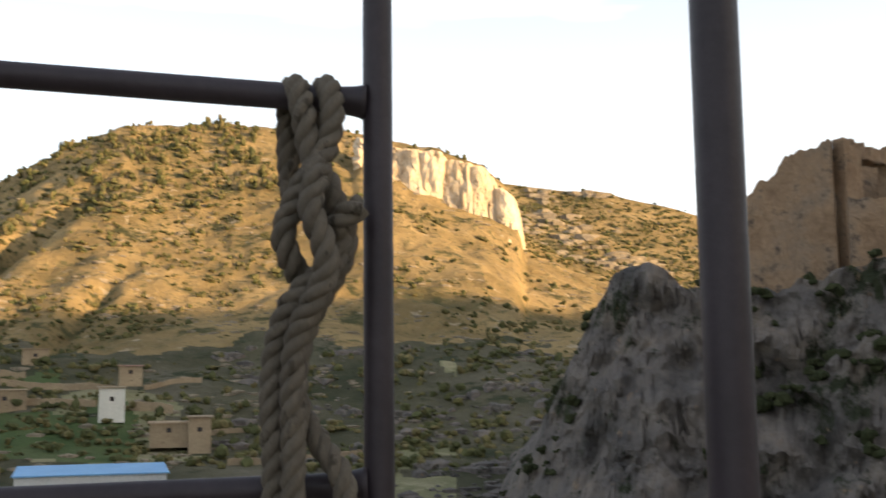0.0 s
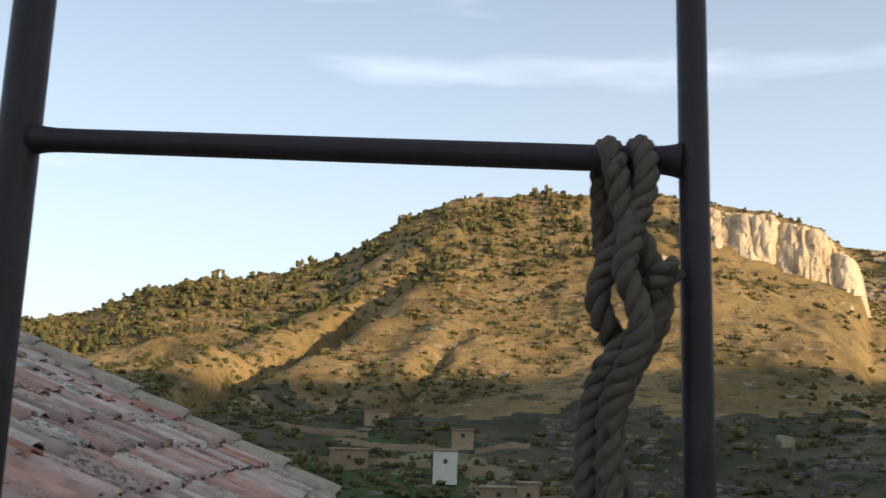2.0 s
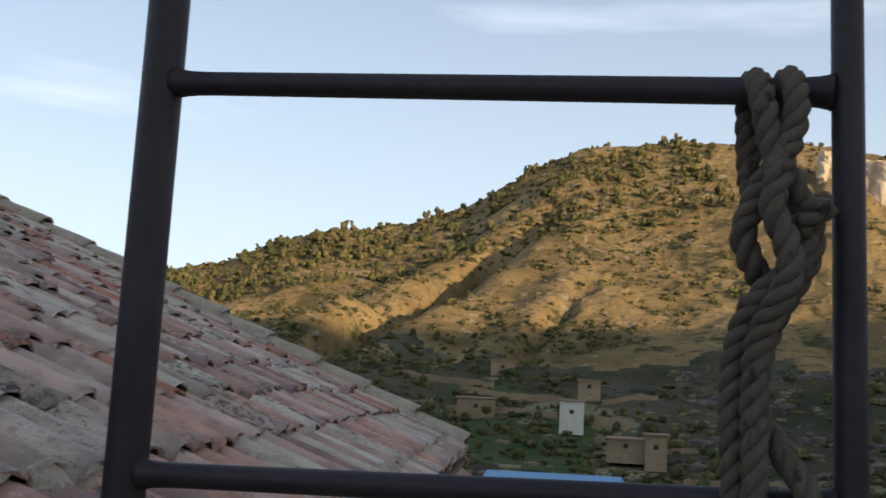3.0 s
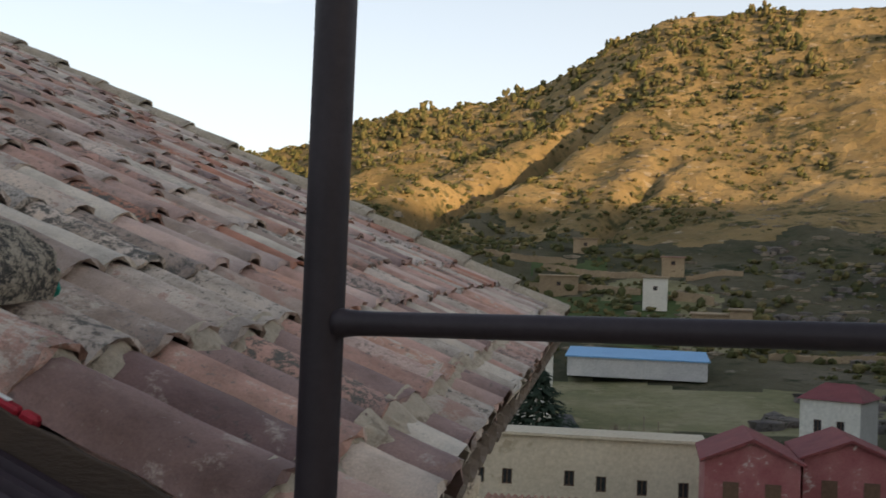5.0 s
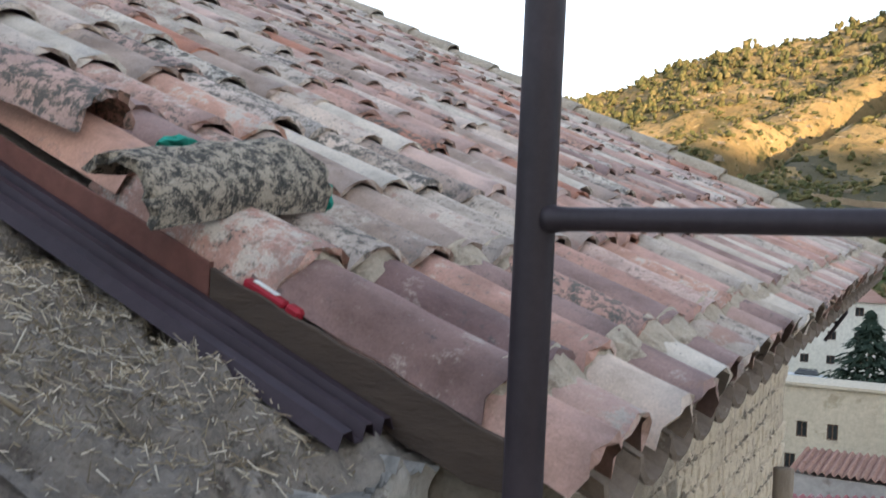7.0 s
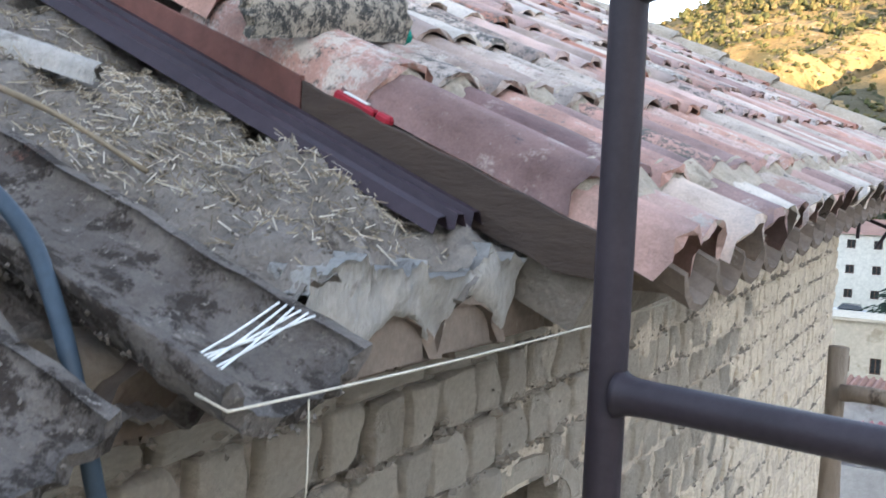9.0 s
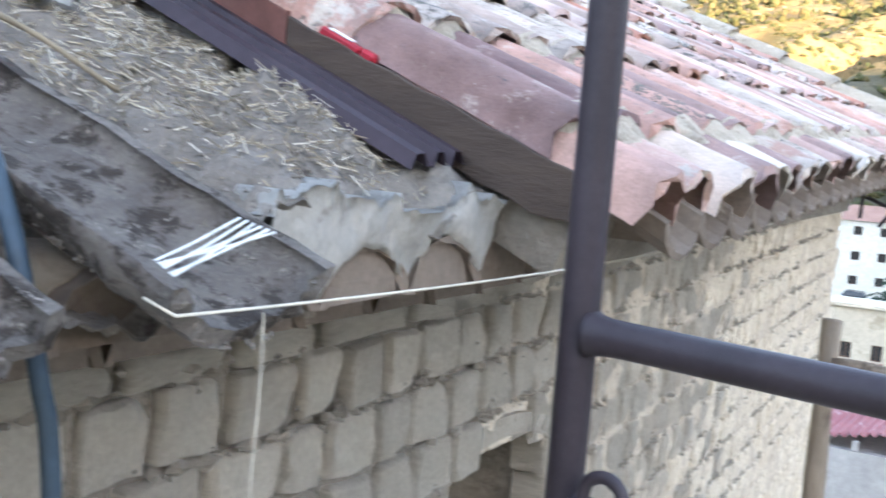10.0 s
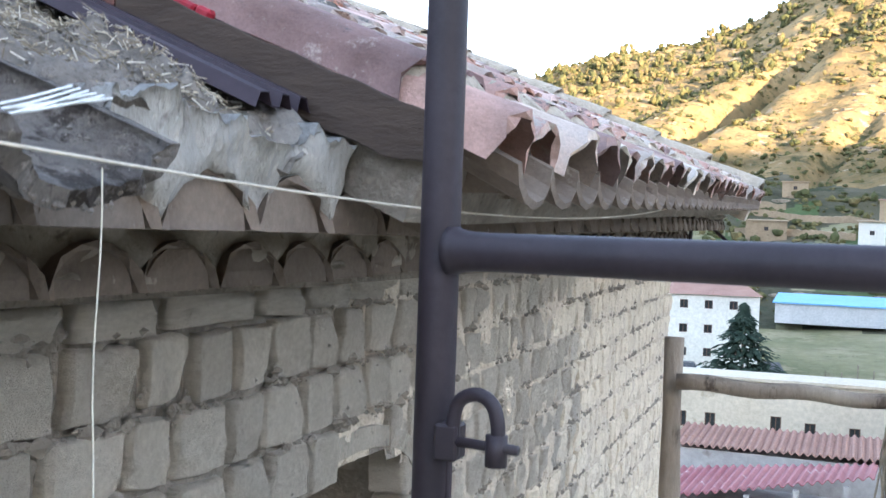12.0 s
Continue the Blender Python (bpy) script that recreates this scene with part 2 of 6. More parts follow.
M_HILL = material("dry_hillside", [(0.12, 0.10, 0.045), (0.23, 0.165, 0.075), (0.33, 0.235, 0.11), (0.40, 0.285, 0.14)], 0.022, 0.95, 0.9, 0.22, spots=(0.07, 0.07, 0.03), spot_scale=0.05, spot_at=0.56,
                  second=[(0.13, 0.60, (0.42, 0.34, 0.23)), (0.22, 0.55, (0.12, 0.105, 0.05)), (0.45, 0.62, (0.06, 0.06, 0.028))], world_space=True, spec=0.1)
# stony scrub of the lower slopes, its colour darkened to carry the valley's shade
M_SHADED_SCRUB = material("stony_shaded_scrub_ground", [(0.055, 0.058, 0.032), (0.11, 0.10, 0.062), (0.16, 0.14, 0.10)], 0.03, 0.95, 0.9, 0.3, spots=(0.045, 0.052, 0.026), spot_scale=0.09, spot_at=0.54,
                       second=[(0.20, 0.64, (0.22, 0.19, 0.145)), (0.5, 0.62, (0.05, 0.052, 0.03))], world_space=True, spec=0.1)
M_MEADOW = material("dry_meadow", [(0.125, 0.135, 0.065), (0.22, 0.205, 0.11), (0.31, 0.28, 0.175)], 0.045, 0.95, 0.6, 0.6, spots=(0.28, 0.25, 0.15), spot_scale=0.12, spot_at=0.53, world_space=True, spec=0.1, second=[(0.5, 0.62, (0.11, 0.12, 0.06))])
M_GRASS = material("green_grass", [(0.045, 0.075, 0.026), (0.075, 0.105, 0.04), (0.10, 0.12, 0.052)], 0.08, 0.95, 0.6, 0.7, spots=(0.10, 0.10, 0.05), spot_scale=0.3, spot_at=0.62, world_space=True, spec=0.1)
# crag limestone coloured dark, with the shade it stands in put into the tone
M_CRAG = material("shade_dark_limestone_crag", [(0.075, 0.070, 0.068), (0.17, 0.15, 0.138), (0.24, 0.20, 0.165)], 0.22, 0.95, 1.0, 1.3, spots=(0.032, 0.038, 0.020), spot_scale=0.2, spot_at=0.54, grain=0.76,
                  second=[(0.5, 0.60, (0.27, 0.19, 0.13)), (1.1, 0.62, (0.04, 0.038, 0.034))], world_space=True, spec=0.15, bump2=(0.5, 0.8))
M_CLIFF = material("pale_limestone_cliff", [(0.34, 0.25, 0.16), (0.58, 0.47, 0.33), (0.68, 0.58, 0.44)], 0.08, 0.95, 0.8, 0.5, spots=(0.17, 0.12, 0.075), spot_scale=0.13, spot_at=0.60,
                   stretch=(1, 1, 0.35), world_space=True, spec=0.1)
M_LEAF = material("scrub_leaves", [(0.075, 0.078, 0.032), (0.12, 0.11, 0.045), (0.155, 0.13, 0.06), (0.085, 0.09, 0.038)], 0.6, 0.9, 0.5, 2.0, random_ramp=True, island=True, world_space=True, spec=0.1)
M_BUSH = material("dark_bush_leaves", [(0.028, 0.034, 0.016), (0.05, 0.055, 0.026)], 0.8, 0.9, 0.5, 3.0, world_space=True, spec=0.1)
M_FIR = material("fir_needles", [(0.022, 0.038, 0.026), (0.05, 0.07, 0.048)], 1.2, 0.9, 0.5, 6, world_space=True, spec=0.15)
M_RUIN = material("ruined_rammed_earth", [(0.22, 0.14, 0.085), (0.32, 0.215, 0.135), (0.25, 0.19, 0.14)], 0.35, 0.95, 0.9, 2.2, spots=(0.13, 0.095, 0.07), spot_scale=0.7, spot_at=0.57, world_space=True,
                  second=[(2.5, 0.66, (0.36, 0.29, 0.21))])
M_CREAM = material("cream_render", [(0.52, 0.45, 0.34), (0.60, 0.53, 0.41)], 0.25, 0.9, 0.2, 3, spots=(0.42, 0.35, 0.25), spot_scale=0.4, spot_at=0.62, world_space=True)
M_WHITE = material("white_render", [(0.62, 0.60, 0.53), (0.70, 0.68, 0.61)], 0.3, 0.9, 0.15, 3, spots=(0.52, 0.49, 0.42), spot_scale=0.5, spot_at=0.64, world_space=True)
M_HUT = material("earth_hut_wall", [(0.27, 0.20, 0.13), (0.37, 0.285, 0.185)], 0.3, 0.95, 0.5, 2, spots=(0.16, 0.115, 0.075), spot_scale=0.6, world_space=True, vary=0.15)
# rock colour darkened to stand in for shade on boulders; far ledges share it
M_ROCK = material("darkened_hillside_rock", [(0.17, 0.145, 0.11), (0.33, 0.27, 0.195)], 0.3, 0.95, 0.8, 1.5, spots=(0.08, 0.078, 0.05), spot_scale=0.8, spot_at=0.56, world_space=True, spec=0.1)
M_GLASS = material("dark_window", [(0.025, 0.028, 0.032), (0.05, 0.052, 0.055)], 2, 0.2, 0.0, 10, spec=0.5)
M_FRAME = material("brown_window_frame", [(0.10, 0.06, 0.04), (0.15, 0.09, 0.06)], 5, 0.7, 0.1, 30)
M_REDROOF = material("red_tiled_roof", [(0.28, 0.16, 0.12), (0.36, 0.22, 0.165)], 0.6, 0.9, 0.3, 8, spots=(0.25, 0.12, 0.08), spot_scale=1.2, world_space=True)
M_PINK = material("faded_red_sheet", [(0.25, 0.07, 0.078), (0.36, 0.15, 0.15)], 0.7, 0.6, 0.1, 8, spots=(0.50, 0.40, 0.38), spot_scale=1.4, spot_at=0.60, world_space=True)
M_CRIMSON = material("dark_crimson_roof", [(0.17, 0.045, 0.05), (0.24, 0.07, 0.07)], 0.8, 0.75, 0.2, 8, spots=(0.13, 0.05, 0.05), spot_scale=1.6, spot_at=0.58, world_space=True)
M_BLUE = material("blue_sheet_roof", [(0.16, 0.36, 0.62), (0.22, 0.44, 0.70)], 0.2, 0.55, 0.1, 3, world_space=True)
M_SHED = material("pale_shed_wall", [(0.42, 0.42, 0.42), (0.52, 0.52, 0.51)], 0.3, 0.8, 0.15, 3, world_space=True)
M_GREYWALL = material("grey_render_wall", [(0.34, 0.32, 0.30), (0.46, 0.44, 0.41)], 0.8, 0.9, 0.4, 6, spots=(0.26, 0.23, 0.20), spot_scale=1.3, spot_at=0.6, world_space=True)
# unseen pale ground under the house, added to bounce light onto the wall
M_BOUNCE_GROUND = material("unseen_bounce_ground", [(0.38, 0.33, 0.26), (0.50, 0.45, 0.37)], 0.3, 0.95, 0.4, 3, world_space=True)
M_ASPHALT = material("asphalt", [(0.07, 0.07, 0.07), (0.10, 0.10, 0.10)], 0.4, 0.9, 0.2, 6, world_space=True)
M_CAR = material("pale_car_paint", [(0.50, 0.52, 0.54), (0.55, 0.57, 0.59)], 1, 0.3, 0.0, 10, spec=0.5)
M_RUBBER = material("black_rubber", [(0.02, 0.02, 0.02), (0.03, 0.03, 0.03)], 1, 0.8, 0.0, 10)


# ---- mesh helpers ----
def link(name, me, mat, parent=None, label="", smooth=False):
    if mat:
        me.materials.append(mat)
    if smooth:
        for p in me.polygons:
            p.use_smooth = True
    ob = new(name, me)
    if parent:
        ob.parent = parent
    if label:
        ob["label"] = label
    return ob


def part(name, bm, mat, parent=None, label="", smooth=False):
    me = bpy.data.meshes.new(name)
    bmesh.ops.recalc_face_normals(bm, faces=bm.faces)
    bm.to_mesh(me)
    bm.free()
    return link(name, me, mat, parent, label, smooth)


def raw(name, verts, faces, mat, parent=None, label="", smooth=False):
    me = bpy.data.meshes.new(name)
    me.from_pydata([tuple(v) for v in verts], [], [tuple(f) for f in faces])
    me.validate()
    return link(name, me, mat, parent, label, smooth)


def thing(name, label, category, group="", at=(0, 0, 0)):
    ob = new(name)
    ob.location = at
    return tagged(ob, label, category, group)


def box(bm, lo, hi, bevel=0.0, m=None):
    lo, hi = Vector(lo), Vector(hi)
    ret = bmesh.ops.create_cube(bm, size=1.0, matrix=Matrix.Translation((lo + hi) / 2) @ Matrix.Diagonal((*(hi - lo), 1)))
    vs = ret["verts"]
    if bevel:
        es = list({e for v in vs for e in v.link_edges})
        r = bmesh.ops.bevel(bm, geom=es, offset=bevel, segments=1, affect="EDGES")
        vs = list({v for f in r["faces"] for v in f.verts} | {v for v in vs if v.is_valid})
    if m is not None:
        for v in vs:
            v.co = m @ v.co
    return vs


def sweep(points, radii, n=10, cap=True):
    """Vertices and faces of a round tube along points."""
    pts = [Vector(p) for p in points]
    if isinstance(radii, (int, float)):
        radii = [radii] * len(pts)
    verts, faces = [], []
    side = None
    for i, p in enumerate(pts):
        t = (pts[min(i + 1, len(pts) - 1)] - pts[max(i - 1, 0)]).normalized()
        if side is None:
            side = t.orthogonal().normalized()
        side = (side - t * side.dot(t)).normalized()
        up = t.cross(side)
        for k in range(n):
            a = 2 * math.pi * k / n
            verts.append(p + (side * math.cos(a) + up * math.sin(a)) * radii[i])
    for i in range(len(pts) - 1):
        for k in range(n):
            a, b = i * n + k, i * n + (k + 1) % n
            faces.append((a, b, b + n, a + n))
    if cap:
        faces.append(tuple(range(n - 1, -1, -1)))
        faces.append(tuple(range((len(pts) - 1) * n, len(pts) * n)))
    return verts, faces


def merge(pieces):
    verts, faces = [], []
    for v, f in pieces:
        o = len(verts)
        verts += list(v)
        faces += [tuple(i + o for i in q) for q in f]
    return verts, faces


def spline(points, per=8):
    """A smooth line through the points."""
    p = [Vector(q) for q in points]
    p = [p[0] * 2 - p[1]] + p + [p[-1] * 2 - p[-2]]
    out = []
    for i in range(1, len(p) - 2):
        for k in range(per):
            t = k / per
            a, b, c, d = p[i - 1], p[i], p[i + 1], p[i + 2]
            out.append(0.5 * ((2 * b) + (c - a) * t + (2 * a - 5 * b + 4 * c - d) * t * t + (3 * b - a - 3 * c + d) * t ** 3))
    out.append(p[-2])
    return out


def twisted(points, r, plies=3, pitch=0.055, per=10, n=7):
    """A laid rope of some plies along a smooth line."""
    line = spline(points, per)
    pieces = []
    for k in range(plies):
        side, run, pts = None, 0.0, []
        for i, p in enumerate(line):
            t = (line[min(i + 1, len(line) - 1)] - line[max(i - 1, 0)]).normalized()
            if side is None:
                side = t.orthogonal().normalized()
            side = (side - t * side.dot(t)).normalized()
            up = t.cross(side)
            if i:
                run += (p - line[i - 1]).length
            a = 2 * math.pi * (run / pitch + k / plies)
            pts.append(p + (side * math.cos(a) + up * math.sin(a)) * r * 0.5)
        pieces.append(sweep(pts, r * 0.56, n))
    return pieces


RNG = np.random.default_rng(7)
LATTICE = RNG.random((256, 256))


def vnoise(x, y):
    x, y = np.asarray(x, float), np.asarray(y, float)
    xi, yi = np.floor(x).astype(int), np.floor(y).astype(int)
    fx, fy = x - xi, y - yi
    fx, fy = fx * fx * (3 - 2 * fx), fy * fy * (3 - 2 * fy)
    g = lambda a, b: LATTICE[a % 256, b % 256]
    return (g(xi, yi) * (1 - fx) + g(xi + 1, yi) * fx) * (1 - fy) + (g(xi, yi + 1) * (1 - fx) + g(xi + 1, yi + 1) * fx) * fy - 0.5


def fbm(x, y, octaves=5, gain=0.5):
    out, amp = 0, 1.0
    for k in range(octaves):
        out = out + amp * vnoise(x * 2 ** k + 17.3 * k, y * 2 ** k + 5.1 * k)
        amp *= gain
    return out


def grid_faces(rows, cols, close=False):
    f = []
    for i in range(rows - 1):
        for j in range(cols if close else cols - 1):
            a, b = i * cols + j, i * cols + (j + 1) % cols
            f.append((a, b, b + cols, a + cols))
    return f


# ---- the land ----
AZ_TAB = [-180, -60, -40, -25, -21.8, -19.1, -15.4, -9.4, -6.1, -2.5, 0.3, 4.3, 8.2, 11.5, 17.2, 19.5, 21.1, 21.6, 24, 30, 40, 60, 180]
EL_TAB = [5.0, 5.0, 5.5, 6.3, 6.7, 7.1, 8.9, 10.1, 11.3, 13.5, 14.6, 14.8, 14.7, 14.8, 13.7, 12.8, 11.2, 8.9, 7.6, 5.6, 3.5, 3.0, 5.0]
FAR_AZ = [-180, 8, 16, 20.5, 25.4, 30.9, 33, 40, 60, 180]
FAR_EL = [4.0, 6.0, 11.2, 12.0, 11.45, 9.8, 9.7, 8.3, 5.0, 4.0]
RIDGE, FOOT, FAR_D = 600.0, 285.0, 1150.0
EYE_Z = 0.5


def land(az, d):
    """Height of the ground at a bearing (degrees from +y, clockwise) and distance from the house."""
    az, d = np.broadcast_arrays(np.asarray(az, float), np.asarray(d, float))
    x, y = d * np.sin(np.radians(az)), d * np.cos(np.radians(az))
    low = np.interp(d, [0, 6, 15, 30, 60, 130, 170, 210, 230, 250, 285], [-9, -9, -9.5, -13, -16.5, -16, -12.6, -6.8, -2.2, 3.5, 12])
    ridge_z = EYE_Z + RIDGE * np.tan(np.radians(np.interp(az, AZ_TAB, EL_TAB)))
    s = np.clip((d - FOOT) / (RIDGE - FOOT), 0, 1)
    g = np.interp(s, [0, 0.20, 0.42, 0.70, 0.88, 1.0], [0, 0.10, 0.27, 0.585, 0.83, 1.0])
    z = np.where(d < FOOT, low, 12 + (ridge_z - 12) * g)
    # gully between the western spur and the main slope
    line = -15.5 + (d - 300) / 190 * 11.5
    off = az - line
    mask = np.clip((d - 290) / 60, 0, 1) * np.clip((540 - d) / 70, 0, 1)
    z = z + mask * (-18 * np.exp(-((off - 0.5) / 1.0) ** 2) + 8 * np.exp(-((off + 2.6) / 2.0) ** 2) + 5 * np.exp(-((off - 3.5) / 1.8) ** 2))
    line2 = -4.0 + (d - 300) / 110 * 4.0
    m2 = np.clip((d - 290) / 40, 0, 1) * np.clip((440 - d) / 50, 0, 1)
    z = z + m2 * (-4 * np.exp(-((az - line2 - 0.3) / 0.7) ** 2) + 2 * np.exp(-((az - line2 + 1.2) / 1.0) ** 2))
    # the limestone step under the eastern shoulder
    top_d = 560.0 + 6 * np.sin(az * 2.1)
    cl = np.clip((az - 12.4) / 1.2, 0, 1) * np.clip((21.7 - az) / 0.3, 0, 1)
    foot_z = EYE_Z + 540 * np.tan(np.radians(np.interp(az, [12.4, 13.6, 17.1, 19.5, 21.5, 22], [13.6, 12.3, 11.1, 10.1, 8.8, 8.6])))
    drop = foot_z - (12 + (ridge_z - 12) * 0.73)
    shape = np.clip((d - 400) / 135, 0, 1) ** 1.5 * np.clip((558 - d) / 10, 0, 1)
    z = z + cl * drop * shape
    rough = np.interp(d, [0, 60, 200, 300, 600], [0.2, 0.5, 2.0, 4.5, 9.0])
    z = z + rough * fbm(x / 55 + 3.3, y / 55 + 8.1, 5, 0.52) * np.where(np.abs(d - RIDGE) < 30, 0.5, 1)
    z = z + np.clip((d - 200) / 120, 0, 1) * (1.9 * fbm(x / 11 + 1.5, y / 11, 3, 0.6) + 1.2 * np.abs(fbm(x / 26, y / 26 + 4, 3)))
    # behind the crest, and the farther hill
    far_z = EYE_Z + FAR_D * np.tan(np.radians(np.interp(az, FAR_AZ, FAR_EL)))
    back = np.interp(d, [600, 760, 850, 1150, 1600, 4500], [0, -0.5, -0.4, 0, -0.3, -0.6])
    fz = np.where(d < 850, ridge_z + back * ridge_z, 0)
    t = np.clip((d - 700) / (FAR_D - 700), 0, 1)
    fz = np.where(d >= 700, ridge_z * 0.55 * (1 - t) + far_z * t ** 1.3, fz)
    fz = np.where(d > FAR_D, far_z * np.clip(1 - (d - FAR_D) / 3000, 0.3, 1), fz) + 14 * fbm(x / 160, y / 160, 4)
    k = np.clip((d - 600) / 60, 0, 1)
    z = np.where(d > 600, z * (1 - k) + fz * k, z)
    # the long hill behind the house that keeps the valley in the evening shade
    sx, sy = math.sin(radians(SUN_AZ)), math.cos(radians(SUN_AZ))
    along, across = x * sx + y * sy, -x * sy + y * sx
    crest = 186.0 + 12 * np.sin(across / 130.0 + 0.6)
    wall = crest * np.clip(1 - np.abs(along - 700) / 560, 0, 1) ** 0.9 * np.clip((760 - np.abs(across + 60)) / 220, 0, 1) - 9
    side = np.clip((np.abs(az) - 58) / 8, 0, 1)
    return np.where(side > 0, z * (1 - side) + side * np.maximum(wall, np.minimum(z, 30) * 0.3 - 9), z)


def land_at(x, y):
    return float(land(math.degrees(math.atan2(x, y)), math.hypot(x, y)))


az_list = np.concatenate([np.arange(-180, -34, 3.0), np.arange(-34, 46, 0.13), np.arange(46, 180, 3.0)])
d_list = np.concatenate([np.geomspace(2, 100, 34), np.arange(104, 285, 3.2), np.arange(286, 660, 2.6), np.arange(666, 1300, 16), np.geomspace(1320, 4600, 22)])
AZ, DD = np.meshgrid(az_list, d_list)
ZZ = land(AZ, DD)
XX, YY = DD * np.sin(np.radians(AZ)), DD * np.cos(np.radians(AZ))
land_verts = np.stack([XX, YY, ZZ], -1).reshape(-1, 3)
nr, nc = AZ.shape
idx = np.arange(nr * nc).reshape(nr, nc)
quads = np.stack([idx[:-1], np.roll(idx, -1, 1)[:-1], np.roll(idx, -1, 1)[1:], idx[1:]], -1).reshape(-1, 4)
ground = raw("ground", np.vstack([land_verts, [[0, 0, -9]]]), list(map(tuple, quads.tolist())) + [(len(land_verts), (j + 1) % nc, j) for j in range(nc)], M_HILL, smooth=True)
tagged(ground, "dry ochre hillside and green valley floor with scrub", "ground", kind="structure")
ground.data.materials.append(M_MEADOW)
ground.data.materials.append(M_CLIFF)
ground.data.materials.append(M_BOUNCE_GROUND)
ground.data.materials.append(M_SHADED_SCRUB)
ground.data.materials.append(M_GRASS)
fa, fd = AZ[:-1].reshape(-1), DD[:-1].reshape(-1)
slope = np.abs(np.diff(ZZ, axis=0) / np.diff(DD, axis=0)).reshape(-1)
mead = (fd > 8) & (fd < 275) & (fbm(XX[:-1].reshape(-1) / 30, YY[:-1].reshape(-1) / 30, 3) + np.where(fd < 205, 0.25, -0.02) > 0.12) & (np.abs(fa) < 18)
steep = (slope > 1.0) & (fd > 380) & (fd < 640) & (fa > 11.5) & (fa < 22.5)
# lower slopes take the scrub colour that has valley shade in it
low_slope = fd < 318 + 80 * fbm(XX[:-1].reshape(-1) / 28, YY[:-1].reshape(-1) / 28, 4)
edge_noise = 14 * fbm(XX[:-1].reshape(-1) / 12, YY[:-1].reshape(-1) / 12, 4)
grass = ((fa > -7.5) & (fa < 1.3 + 0.05 * edge_noise) & (fd + edge_noise > 200) & (fd + edge_noise < 238)) | ((fa > -6.5) & (fa < -2.5) & (np.abs(fd + edge_noise - 266) < 6))
mat_ix = np.where(grass, 5, np.where(fd < 14, 3, np.where(steep, 2, np.where(mead, 1, np.where(low_slope & (fd > 30), 4, 0)))))
mat_ix = np.concatenate([mat_ix, np.full(len(ground.data.polygons) - len(mat_ix), 3)])
ground.data.polygons.foreach_set("material_index", mat_ix.astype(np.int32))

# pale cliff standing over the slope, with upright fissures
ca = np.linspace(12.6, 21.75, 240)
ch = np.linspace(0, 1, 34)
CA, CH = np.meshgrid(ca, ch)
cliff_top = EYE_Z + 560 * np.tan(np.radians(np.interp(ca, AZ_TAB, EL_TAB))) - 6.0 + 3.0 * fbm(ca * 1.9, ca * 0 + 4.4, 3)
cliff_low = EYE_Z + 545 * np.tan(np.radians(np.interp(ca, [12.6, 13.6, 17.1, 19.5, 21.5, 21.8], [13.4, 12.2, 10.9, 9.9, 8.5, 8.4]))) - 8
CZ = cliff_low + (cliff_top - cliff_low) * CH
CD = 540 + 9 * CH + 7 * fbm(CA * 2.3, CH * 1.2 + 2, 4) + 5 * np.abs(fbm(CA * 5.5, CH * 2.5 + 9, 3)) - np.where(CA > 21.2, (CA - 21.2) * -60, 0)
cliff = raw("rock_cliff", np.stack([CD * np.sin(np.radians(CA)), CD * np.cos(np.radians(CA)), CZ], -1).reshape(-1, 3), grid_faces(34, 240), M_CLIFF)
cliff_mod = cliff.modifiers.new("thickness", "SOLIDIFY")
cliff_mod.thickness = 5.0
cliff_mod.offset = 0
tagged(cliff, "pale fissured limestone cliff lit by low sun", "cliff", kind="structure")


# scrub and pines over the slopes, as clumps of small leaf masses
def clump_mesh(points, name, label, mat, blobs=(2, 5)):
    rng = np.random.default_rng(len(points))
    ico = bmesh.new()
    bmesh.ops.create_icosphere(ico, subdivisions=1, radius=1.0)
    bv = np.array([v.co[:] for v in ico.verts])
    ico.faces.ensure_lookup_table()
    bf = np.array([[v.index for v in f.verts] for f in ico.faces])
    ico.free()
    V, Fc, o = [], [], 0
    for x, y, z, w, h in points:
        for _ in range(rng.integers(*blobs)):
            r = w * rng.uniform(0.28, 0.5)
            c = np.array([x + rng.normal(0, w * 0.27), y + rng.normal(0, w * 0.27), z + h * rng.uniform(0.15, 0.85)])
            v = bv * (1 + rng.normal(0, 0.20, (len(bv), 1))) * np.array([r, r, r * rng.uniform(0.7, 1.25) * min(1.5, h / w)])
            V.append(v + c)
            Fc.append(bf + o)
            o += len(bv)
    ob = raw(name, np.vstack(V), np.vstack(Fc).tolist(), mat)
    return tagged(ob, label, "shrubs", kind="stuff")


rng = np.random.default_rng(11)
shrubs, pines = [], []
